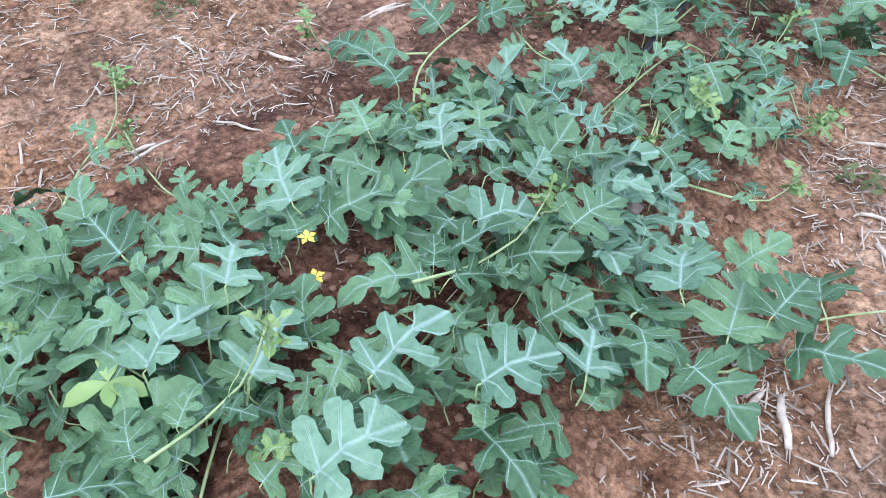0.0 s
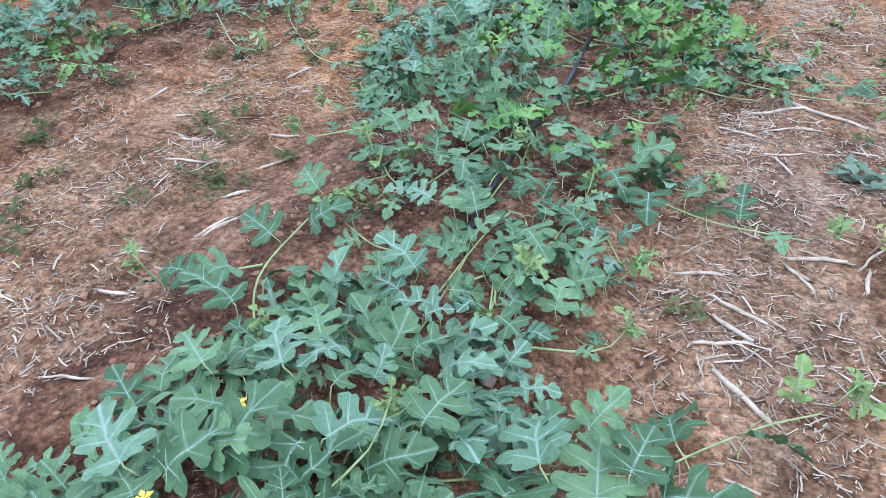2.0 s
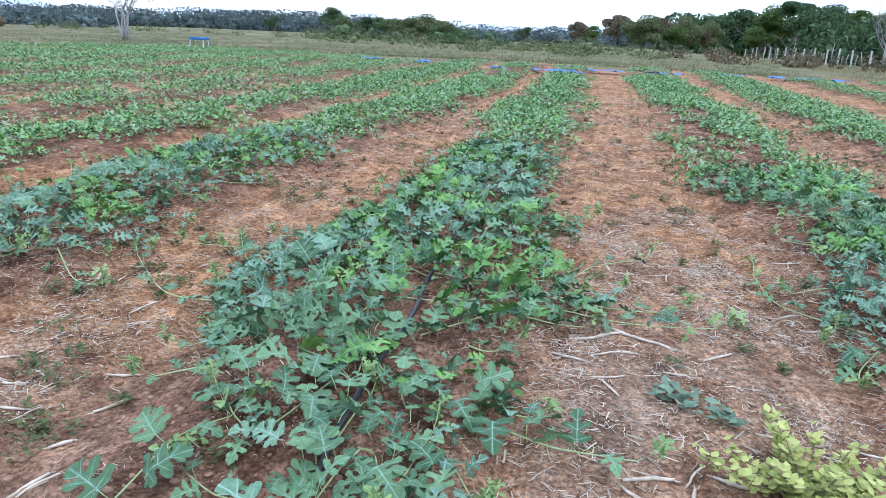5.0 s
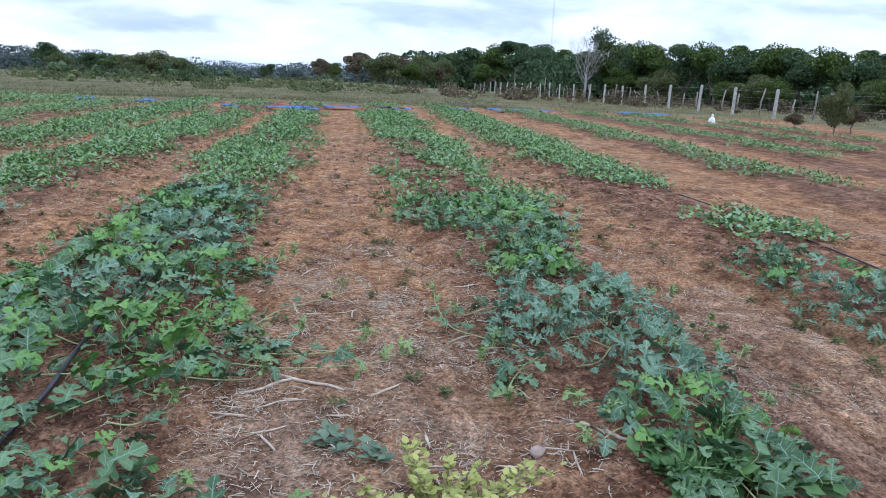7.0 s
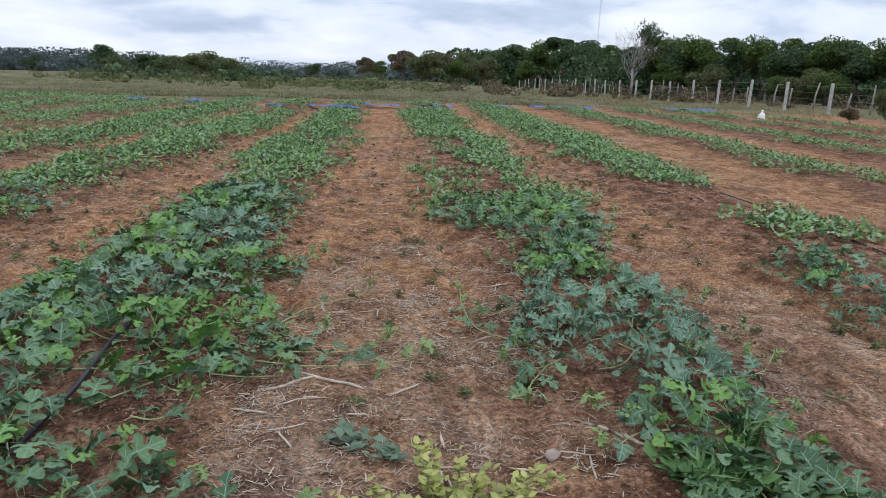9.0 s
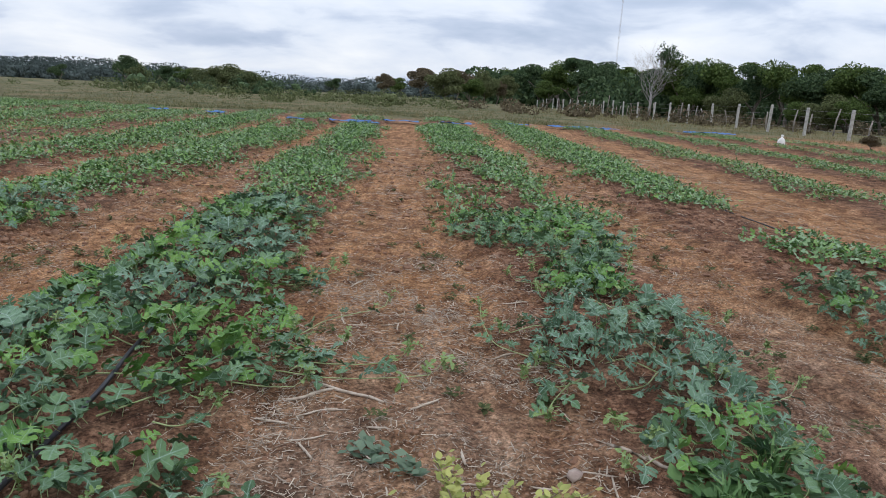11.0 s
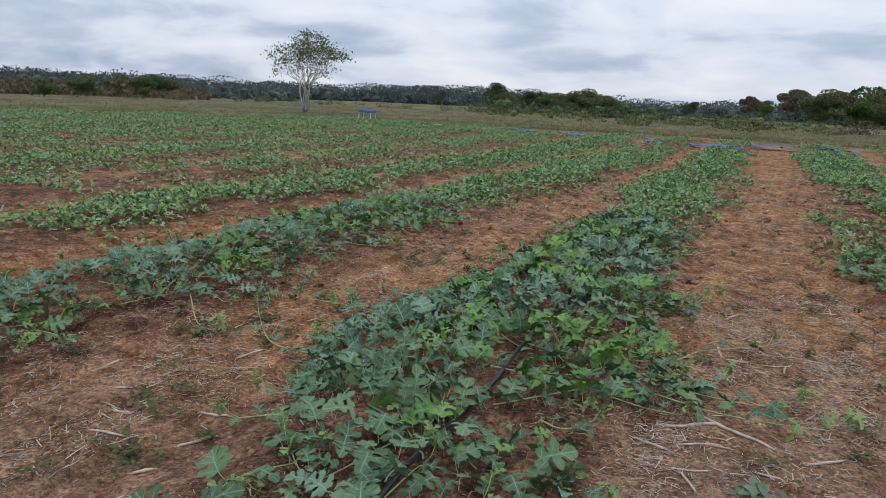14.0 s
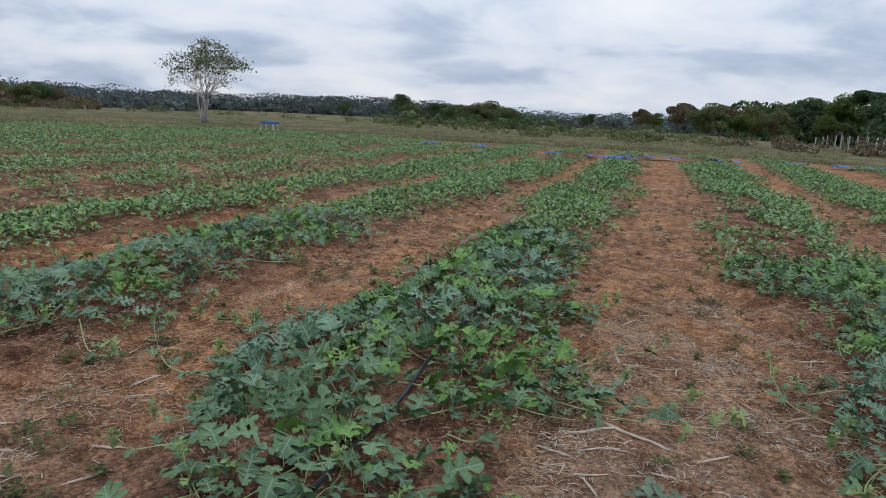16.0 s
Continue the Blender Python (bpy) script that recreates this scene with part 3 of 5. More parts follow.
def put_vine(parent, rng, pts, leaf_size=0.14, step=0.11, kind="green", tip=True, radius=0.0034, lift=0.03, bare=0.0):
    """A creeping stem on the soil with leaves on both sides and a pale growing tip."""
    line = smooth_line([(x, y, gz(x, y) + lift + 0.015 * rng.random()) for x, y in pts])
    if tip:
        d = (line[-1] - line[-3]).normalized()
        line += [line[-1] + d * 0.04 + Vector((0, 0, 0.03)), line[-1] + d * 0.07 + Vector((0, 0, 0.075))]
    s = Soup()
    n = len(line)
    s.tube(line, [radius * (1.1 - 0.5 * i / n) for i in range(n)], 5)
    # curling tendrils
    for _ in range(2):
        q = line[rng.randrange(n // 2, n)]
        a = rng.uniform(0, 6.28)
        s.tube([q + Vector((math.cos(a) * 0.012 * k, math.sin(a) * 0.012 * k, 0.006 * k + 0.006 * math.sin(k * 1.4))) for k in range(6)], 0.0011, 3)
    s.make("vine", STEM, parent, True)
    total, side, nxt = 0.0, 1, step * 0.4 + bare
    length = sum((b - a).length for a, b in zip(line, line[1:]))
    for a, b in zip(line, line[1:]):
        total += (b - a).length
        if total >= nxt:
            nxt += step * rng.uniform(0.8, 1.2)
            side = -side
            along = math.degrees(math.atan2((b - a).x, (b - a).y))
            part_way = total / length
            size = leaf_size * (1.12 - 0.55 * part_way) * rng.uniform(0.85, 1.15)
            k = "young" if tip and part_way > 0.82 else kind
            h = along + side * rng.uniform(35, 85)
            put_leaf(parent, rng, k, b.x + 0.3 * size * math.sin(radians(h)), b.y + 0.3 * size * math.cos(radians(h)), b.z + size * rng.uniform(0.12, 0.4), h, size)
    if tip:
        e = line[-1]
        for i in range(5):
            put_leaf(parent, rng, "young", e.x, e.y, e.z - 0.012 * i, rng.uniform(0, 360), rng.uniform(0.03, 0.055), rng.uniform(25, 65))


def put_flower(parent, x, y, z):
    s = Soup()
    for i in range(5):
        a = i * 1.2566
        c, d = math.cos(a), math.sin(a)
        s.add([(x, y, z), (x + 0.011 * c - 0.006 * d, y + 0.011 * d + 0.006 * c, z + 0.004), (x + 0.021 * c, y + 0.021 * d, z + 0.002), (x + 0.011 * c + 0.006 * d, y + 0.011 * d - 0.006 * c, z + 0.004)], [(0, 1, 2, 3)])
    s.blob((x, y, z + 0.004), 0.004, random.Random(3))
    s.make("flower", PETAL, parent)


MELON_LABEL = "sprawling watermelon plant with lobed blue-green leaves on soil"


def melon_plant(x, y, label=MELON_LABEL):
    ob = new("watermelon_plant")
    ob.location = (0, 0, 0)
    return tagged(ob, label, "plant", "watermelon plants in the field")


def scatter_row(row, y0, y1, gap, rng):
    """Places for leaves between a row's edges, at least gap apart."""
    cells, out = {}, []
    wide = max(r[2] - r[1] for r in row)
    tries = int((y1 - y0) * wide / gap ** 2 * 9)
    for _ in range(tries):
        y = rng.uniform(y0, y1)
        a, b = edges(row, y)
        x = rng.uniform(min(r[1] for r in row), max(r[2] for r in row))
        e = 0.05 * float(vnoise(x, y, 0.2, 11))
        if not a + e < x < b - e:
            continue
        k = (int(x / gap), int(y / gap)) if x > 0 else (int(x / gap) - 1, int(y / gap))
        if any(math.hypot(x - p, y - q) < gap for i in (-1, 0, 1) for j in (-1, 0, 1) for p, q in cells.get((k[0] + i, k[1] + j), ())):
            continue
        cells.setdefault(k, []).append((x, y))
        out.append((x, y, min(x - a, b - x)))
    return out


def fill_row(row, y0, y1, spacing, gap, seed, size, mood, clear=()):
    """Plants of one row: the canopy's leaves are shared out among them by place."""
    rng = random.Random(seed)
    count = max(1, round((y1 - y0) / spacing))
    plants = []
    for i in range(count):
        y = y0 + (i + 0.5) * (y1 - y0) / count
        a, b = edges(row, y)
        p = melon_plant((a + b) / 2, y)
        plants.append(p)
        for _ in range(3):
            c = (a + b) / 2 + rng.uniform(-0.1, 0.1)
            x1 = rng.uniform(a + 0.12, b - 0.12)
            y2 = y + rng.uniform(-0.5, 0.5)
            put_vine(p, rng, [(c, y), ((c + x1) / 2, (y + y2) / 2 + rng.uniform(-0.1, 0.1)), (x1, y2)], size * 0.8, 0.16, "green", rng.random() < 0.5)
    for x, y, inside in scatter_row(row, y0, y1, gap, rng):
        if any(math.hypot(x - cx, y - cy) < cr for cx, cy, cr in clear):
            continue
        if inside > 0.1 and float(vnoise(x, y, 0.33, seed)) < (-0.48 if y > 2.2 else -0.72):
            continue
        p = plants[min(count - 1, int((y - y0) / (y1 - y0) * count))]
        kind = mood(x, y, rng)
        a, b = edges(row, y)
        out = math.degrees(math.atan2((x - (a + b) / 2) * 1.2, rng.uniform(-0.4, 0.7)))
        up = min(1.0, inside / 0.25)
        put_leaf(p, rng, kind, x, y, gz(x, y) + rng.uniform(0.04, 0.08) + (0.15 if 2.8 < y < 4.2 and x > 0 else 0.09) * up * rng.random(), out + rng.gauss(0, 45), size * rng.uniform(0.5, 1.22) * (0.75 + 0.25 * up), *((rng.gauss(16, 26), rng.gauss(0, 26)) if y > 2 else (None, None)))
    return plants


def mood_left(x, y, rng):
    v = float(vnoise(x, y, 0.5, 21)) + rng.uniform(-0.5, 0.5)
    if y > 3.2 and v > 0.25:
        return "bright"
    return "bright" if v > 0.55 and y > 2.0 else "silver" if v < -0.3 else "green"


def mood_right(x, y, rng):
    v = float(vnoise(x, y, 0.6, 23)) + rng.uniform(-0.45, 0.45)
    if 2.55 < y < 4.2:
        return "silver" if v < 0.75 else "green"
    return "bright" if v > 0.2 else "green"


row_l = fill_row(ROW_L, -0.8, 1.1, 0.4, 0.056, 1, 0.146, mood_left) + fill_row(ROW_L, 1.1, 2.2, 0.4, 0.074, 6, 0.135, mood_left)
N1 = len(row_l)
row_l += fill_row(ROW_L, 2.2, 7.0, 0.45, 0.054, 2, 0.112, mood_left, [(-1.26, 2.62, 0.13), (-0.98, 2.4, 0.16), (-1.27, 2.95, 0.16), (-1.05, 2.45, 0.12), (-0.95, 3.75, 0.12), (-1.6, 2.0, 0.1)])
row_r = fill_row(ROW_R1, 1.75, 7.0, 0.5, 0.053, 3, 0.105, mood_right)
row_l2 = fill_row(ROW_L2, 1.0, 7.0, 0.5, 0.053, 4, 0.092, mood_left)
row_r2 = fill_row(ROW_R2A, 3.3, 4.95, 0.6, 0.060, 5, 0.105, mood_right)

# stems that stray from the rows onto the paths
vr = random.Random(77)


class Nearest:
    """Picks the plant of a row by the place where a stem starts."""

    def __init__(self, plants, y0, y1):
        self.p, self.a, self.b = plants, y0, y1

    def at(self, y):
        return self.p[min(len(self.p) - 1, max(0, int((y - self.a) / (self.b - self.a) * len(self.p))))]


A = Nearest(row_l[:N1], -0.8, 2.2)
B = Nearest(row_l[N1:], 2.2, 7.0)
R = Nearest(row_r, 1.75, 7.0)
put_vine(A.at(0.58), vr, [(-0.95, 0.58), (-0.66, 0.69), (-0.60, 0.84), (-0.54, 0.93), (-0.39, 1.09), (-0.27, 1.18)], 0.17, 0.14)
put_vine(A.at(0.65), vr, [(-1.04, 0.65), (-0.78, 0.81), (-0.63, 0.87)], 0.2, 0.12, tip=False)
put_vine(A.at(0.85), vr, [(-1.55, 0.85), (-1.68, 1.05), (-1.72, 1.34), (-1.72, 1.55), (-1.64, 1.72)], 0.15, 0.13)
put_vine(A.at(1.1), vr, [(-1.70, 1.10), (-1.8, 1.05), (-1.85, 0.96), (-1.94, 0.95)], 0.11, 0.12)
put_vine(A.at(0.36), vr, [(-1.54, 0.36), (-1.69, 0.34), (-1.82, 0.32), (-1.91, 0.33)], 0.09, 0.13)
put_vine(A.at(1.97), vr, [(-0.95, 1.97), (-0.76, 1.94), (-0.59, 1.88), (-0.46, 1.89), (-0.31, 1.87)], 0.14, 0.11)
put_vine(A.at(1.31), vr, [(-1.08, 1.31), (-1.01, 1.52), (-0.98, 1.72), (-0.97, 1.83)], 0.12, 0.15)
put_vine(A.at(1.13), vr, [(-0.95, 1.13), (-0.81, 1.18), (-0.75, 1.26)], 0.07, 0.09)
put_vine(A.at(0.12), vr, [(-1.93, 0.12), (-2.08, 0.26), (-2.18, 0.38), (-2.24, 0.45)], 0.09, 0.12)
put_vine(A.at(0.38), vr, [(-1.16, 0.38), (-1.11, 0.50), (-1.08, 0.60)], 0.07, 0.09, lift=0.16)
put_vine(A.at(-0.12), vr, [(-1.27, -0.12), (-1.25, -0.03), (-1.24, 0.05)], 0.07, 0.09, lift=0.16)
put_vine(B.at(2.44), vr, [(-1.17, 2.44), (-0.94, 2.76), (-0.77, 3.02), (-0.38, 2.96), (-0.11, 3.02), (0.10, 3.07)], 0.13, 0.11)
put_vine(B.at(2.67), vr, [(-2.19, 2.67), (-2.48, 2.65), (-2.79, 2.92), (-3.0, 3.15)], 0.09, 0.16)
put_vine(B.at(3.4), vr, [(-2.25, 3.40), (-2.5, 3.41), (-2.8, 3.41)], 0.10, 0.14)
put_vine(A.at(2.02), vr, [(-1.8, 2.02), (-1.95, 1.97), (-2.05, 1.91)], 0.07, 0.12)
put_vine(B.at(3.2), vr, [(-0.72, 3.2), (-0.49, 3.12), (-0.22, 3.13), (-0.05, 3.25)], 0.11, 0.11)
put_vine(B.at(3.5), vr, [(-0.85, 3.5), (-0.61, 3.56), (-0.47, 3.80), (-0.22, 3.97), (-0.15, 4.1)], 0.09, 0.13)
put_vine(B.at(4.5), vr, [(-1.0, 4.5), (-0.75, 4.6), (-0.52, 4.75)], 0.12, 0.1)
put_vine(R.at(3.1), vr, [(0.75, 3.10), (0.55, 3.38), (0.46, 3.56), (0.43, 3.90)], 0.10, 0.11)
put_vine(R.at(2.95), vr, [(0.75, 2.95), (0.64, 2.80), (0.60, 2.68)], 0.11, 0.07)
put_vine(R.at(2.4), vr, [(1.1, 2.40), (0.98, 2.47), (0.90, 2.50)], 0.12, 0.07)
put_vine(row_l2[2], vr, [(-3.3, 2.9), (-3.05, 2.7), (-2.85, 2.62)], 0.09, 0.12)
# short runners with pale tips all along the rows' edges
for owner, row, v0, v1, count in ((A, ROW_L, 1.2, 2.2, 6), (B, ROW_L, 2.2, 6.8, 30), (R, ROW_R1, 2.2, 6.8, 26), (Nearest(row_l2, 1.0, 7.0), ROW_L2, 1.4, 6.8, 26)):
    for i in range(count):
        y = v0 + (i + vr.random()) * (v1 - v0) / count
        side = 1 if i % 2 else -1
        x = float(edges(row, y)[(side + 1) // 2]) - side * 0.08
        far, drift = vr.uniform(0.1, 0.30), vr.uniform(-0.25, 0.3)
        put_vine(owner.at(y), vr, [(x, y), (x + side * far * 0.5, y + drift * 0.4 + vr.uniform(-0.05, 0.05)), (x + side * far, y + drift)], 0.088, 0.08, "silver" if vr.random() < 0.5 else "green")
for fx, fy, fz in ((-1.38, 0.60, 0.15), (-1.41, 0.36, 0.13), (-1.33, 0.30, 0.13)):
    put_flower(A.at(fy), fx, fy, gz(fx, fy) + fz)

# broad solitary leaves at the row's near edge: x, y of the leaf's foot, heading, length
for hx, hy, hd, hs in ((-0.79, 0.74, -20, 0.22), (-0.83, 0.45, -22, 0.24), (-0.80, 0.60, 150, 0.20), (-0.62, 0.78, 10, 0.18), (-0.72, 0.86, 30, 0.17), (-1.47, 0.38, -55, 0.22),
                       (-1.43, 0.18, -40, 0.24), (-1.52, 0.66, -60, 0.21), (-1.36, 0.72, -35, 0.22), (-1.17, 0.60, 35, 0.22), (-1.02, 0.72, 15, 0.21), (-1.10, 0.20, 10, 0.26),
                       (-1.25, 0.08, -20, 0.25), (-0.95, 0.30, 30, 0.22), (-1.40, -0.02, -10, 0.24), (-1.05, 0.02, 20, 0.24)):
    put_leaf(A.at(hy), vr, "silver" if hs > 0.21 else "green", hx, hy, gz(hx, hy) + 0.17, hd, hs * 0.66, vr.gauss(6, 14), vr.gauss(0, 14))


# ---- the rows farther off, whose leaves nobody could count ----
def leaf_cloud(name, xs, ys, zs, size, seed):
    """Many small folded leaves, four triangles each."""
    rng = np.random.default_rng(seed)
    n = len(xs)
    h, tilt, lean = rng.uniform(0, 6.28, n), rng.normal(0.2, 0.5, n), rng.normal(0, 0.5, n)
    L = size * rng.uniform(0.6, 1.3, n)
    e = np.stack([np.cos(h) * np.cos(tilt), np.sin(h) * np.cos(tilt), np.sin(tilt)], 1) * L[:, None]
    w = np.stack([-np.sin(h) * np.cos(lean), np.cos(h) * np.cos(lean), np.sin(lean)], 1) * (0.42 * L)[:, None]
    c = np.stack([xs, ys, zs], 1)
    notch = 0.16
    pts = np.stack([c, c + 0.15 * e + w, c + 0.45 * e + notch * w, c + 0.7 * e + 0.75 * w, c + e, c + 0.7 * e - 0.75 * w, c + 0.45 * e - notch * w, c + 0.15 * e - w], 1)
    base = (np.arange(n) * 8)[:, None]
    faces = np.concatenate([base + np.array(f) for f in ((0, 1, 2, 6), (0, 6, 7, 7), (2, 3, 4, 4), (2, 4, 5, 6))], 0).tolist()
    return mesh_object(name, pts.reshape(-1, 3).tolist(), [tuple(dict.fromkeys(f)) for f in faces], LEAF_FAR)


def far_row(name, row, y0, y1, seed, density=80, size=0.078, stray=0.11):
    rng = random.Random(seed)
    lo, hi = min(r[1] for r in row) - 0.3, max(r[2] for r in row) + 0.3
    n = int(density * (hi - lo) * (y1 - y0))
    xs, ys = np.array([rng.uniform(lo, hi) for _ in range(n)]), np.array([rng.uniform(y0, y1) for _ in range(n)])
    a, b = edges(row, ys)
    e = 0.32 * vnoise(xs, ys, 0.7, seed) + 0.16 * vnoise(xs, ys, 0.25, seed + 1) + np.array([stray * rng.gauss(0, 1) for _ in range(n)])
    gaps = vnoise(xs, ys, 1.1, seed + 3) + 0.6 * vnoise(xs, ys, 0.4, seed + 4)
    ok = (xs > a + e) & (xs < b - e) & (gaps > -0.62)
    zs = height(xs, ys)
    ob = leaf_cloud(name, xs[ok], ys[ok], zs[ok] + np.array([rng.uniform(0.02, 0.11) for _ in range(int(ok.sum()))]), size, seed)
    return tagged(ob, "long row of watermelon vines with lobed leaves", "crop row", "watermelon rows", "stuff")


far_row("watermelon_row", ROW_L, 7.0, 21.2, 101, 899, 0.056, 0.13)
far_row("watermelon_row", ROW_L2, 7.0, 21.4, 102, 899, 0.056, 0.13)
far_row("watermelon_row", ROW_L3, 2.5, 24, 103, 812, 0.056, 0.2)
far_row("watermelon_row", ROW_R1, 7.0, 22.6, 104, 899, 0.056, 0.13)
far_row("watermelon_row", ROW_R2B, 5.6, 6.8, 105, 700, 0.065)
far_row("watermelon_row", ROW_R2C, 8.3, 24.6, 106, 754, 0.056, 0.13)
for i, (fa, fb, fw, f0, f1) in enumerate(ROWS_FAR):
    fw *= 1.35 if fa < 0 else 1.0
    far_row("watermelon_row", [(f0, fa - fw, fa + fw), (f1, fb - fw, fb + fw)], f0, f1, 110 + i, 480, 0.052, 0.3 if fa < 0 else 0.12)

for xm, w, y0, y1 in ((-1.42, 0.5, 23.2, 26.2), (-3.25, 0.5, 22.8, 26.0), (1.1, 0.6, 25.0, 27.2), (3.35, 0.6, 26.0, 28.0), (-5.1, 0.5, 24.4, 26.5)):
    far_row("watermelon_row", [(y0, xm - w, xm + w), (y1, xm - w, xm + w)], y0, y1, int(140 + xm * 3), 520, 0.052)


def seedling(x, y, z):
    """A young plant with four smooth round leaves among the vines."""
    root = tagged(new("seedling"), "light green seedling with smooth oval leaves among vines", "seedling")
    st = Soup()
    st.tube([(x, y, gz(x, y) - 0.01), (x, y, z)], [0.003, 0.0022], 5)
    st.make("stem", STEM, root, True)
    for a, L in ((20, 0.075), (140, 0.08), (255, 0.075), (330, 0.05)):
        s = Soup()
        c, q = math.cos(radians(a)), math.sin(radians(a))
        out = [(0.0, 0.0), (0.2, 0.16), (0.5, 0.27), (0.8, 0.2), (1.0, 0.0), (0.8, -0.2), (0.5, -0.27), (0.2, -0.16)]
        pts = [(x + L * (u * c - v * q), y + L * (u * q + v * c), z + L * (0.25 * u - 0.3 * u * u + 0.25 * abs(v))) for u, v in out + [(0.5, 0.0)]]
        s.add(pts, [(i, (i + 1) % 8, 8) for i in range(8)])
        s.make("leaf", LEAF_YOUNG, root, True)


seedling(-1.44, -0.07, 0.16)


# ---- straw, clods and weeds on the paths ----
def straw_litter(name, count, lo, hi, seed, box):
    rng = random.Random(seed)
    s = Soup()
    made = 0
    while made < count:
        x, y = rng.uniform(box[0], box[1]), rng.uniform(box[2], box[3])
        d = 0.42 + 0.9 * noise.noise((x * 2.6, y * 2.0, 3.1)) + 0.3 * noise.noise((x * 9, y * 9, 1.7)) - 0.42 * bedness(x, y)
        if rng.random() > d:
            continue
        made += 1
        L = lo * (hi / lo) ** (rng.random() ** 1.6)
        w = rng.uniform(0.0008, 0.0018) + 0.03 * L * rng.random() ** 2
        a, t = rng.uniform(0, math.pi), rng.gauss(0, 0.12)
        d = Vector((math.cos(a), math.sin(a), math.sin(t))) * L / 2
        n = Vector((-math.sin(a), math.cos(a), 0)) * w
        c = Vector((x, y, gz(x, y) + 0.004 + abs(math.sin(t)) * L / 2))
        up = Vector((0, 0, w * 0.8))
        m = c + Vector((0, 0, rng.uniform(-0.06, 0.06) * L)) + n * rng.uniform(-0.7, 0.7)
        s.add([c - d - n, c - d + n, c - d + up, m - n, m + n, m + up, c + d - n, c + d + n, c + d + up],
              [(0, 3, 5, 2), (1, 2, 5, 4), (3, 6, 8, 5), (4, 5, 8, 7), (0, 2, 1), (6, 7, 8)])
    return tagged(s.make(name, STRAW), "scattered dry straw and stem pieces on the soil", "straw", kind="stuff")


straw_litter("straw_litter", 30000, 0.006, 0.05, 41, (-3.6, 2.6, -0.3, 5.5))
straw_litter("straw_litter", 7000, 0.01, 0.075, 43, (-0.75, 0.85, 0.3, 5.0))
straw_litter("straw_litter", 900, 0.02, 0.09, 44, (-3.2, -1.7, -0.1, 3.0))
straw_litter("straw_litter", 13000, 0.02, 0.12, 42, (-5.0, 5.5, 5.0, 15.0))


def stalk(x, y, length, heading, width=0.008, rise=0.0):
    """A dry maize stalk: a split, slightly bent flattened stem with ragged ends and a node."""
    rng = random.Random(int(x * 1000) * 7 + int(y * 1000))
    a = radians(90 - heading)
    d, n = Vector((math.cos(a), math.sin(a), 0)), Vector((-math.sin(a), math.cos(a), 0))
    pts = []
    for i in range(6):
        t = i / 5 - 0.5
        q = Vector((x, y, 0)) + d * length * t + n * length * 0.05 * math.sin(3 * t + rng.random())
        pts.append(Vector((q.x, q.y, gz(q.x, q.y) + width * 0.7 + rise * (t + 0.5) * length)))
    s = Soup()
    s.tube(pts, [width * k for k in (0.62, 0.7, 0.72, 0.85, 0.68, 0.6)], 6)
    for e in (0, -1):
        for _ in range(2):
            o = n * rng.uniform(-1, 1) * width
            s.tube([pts[e] + o, pts[e] + o * 1.5 + d * (0.02 if e else -0.02) * rng.uniform(0.5, 1.6)], [width * 0.3, width * 0.05], 3)
    ob = s.make("dry_stalk", STALK, None, True)
    return tagged(ob, "broken dry pale maize stalk lying on the soil", "stalk", "stalks on the paths")


STALKS = [(-0.57, 0.67, 0.10, 10, 0.010), (-0.51, 0.68, 0.12, -18, 0.011), (-0.44, 0.74, 0.15, -12, 0.007), (-2.09, 0.91, 0.09, 80, 0.008), (-2.05, 0.40, 0.06, 35, 0.008),
          (-1.93, 0.60, 0.14, 85, 0.005), (-0.47, 1.44, 0.13, -50, 0.009), (-0.43, 1.20, 0.18, -45, 0.010), (-1.59, 1.73, 0.08, 0, 0.008), (-2.03, 1.27, 0.12, 30, 0.008), (-2.11, 1.74, 0.13, 35, 0.008)]
STALKS2 = [(-0.27, 1.83, 0.16, 85, 0.009), (-0.14, 1.76, 0.10, 10, 0.009), (-0.30, 1.71, 0.11, -20, 0.006), (-0.01, 1.86, 0.13, -70, 0.008), (-0.26, 2.89, 0.36, -55, 0.010), (-0.43, 2.86, 0.22, 65, 0.010),
           (-0.36, 2.70, 0.2, 80, 0.006), (-0.39, 2.49, 0.14, 75, 0.005), (-2.10, 1.48, 0.07, 60, 0.009), (-0.46, 1.52, 0.16, -60, 0.008), (-1.99, 1.26, 0.12, 40, 0.007),
           (0.85, 2.40, 0.16, -40, 0.010), (0.95, 2.30, 0.12, -25, 0.010), (0.75, 2.18, 0.14, 10, 0.006)]
for q in STALKS + STALKS2:
    stalk(*q)
sr = random.Random(51)
for _ in range(80):
    qx, qy = sr.uniform(-0.65, 0.7), sr.uniform(0.4, 5.0)
    if sr.random() < 0.3:
        qx, qy = sr.uniform(-3.1, -2.0), sr.uniform(0.2, 4.0)
    stalk(qx, qy, sr.uniform(0.05, 0.16), sr.uniform(-90, 90), sr.uniform(0.003, 0.008))


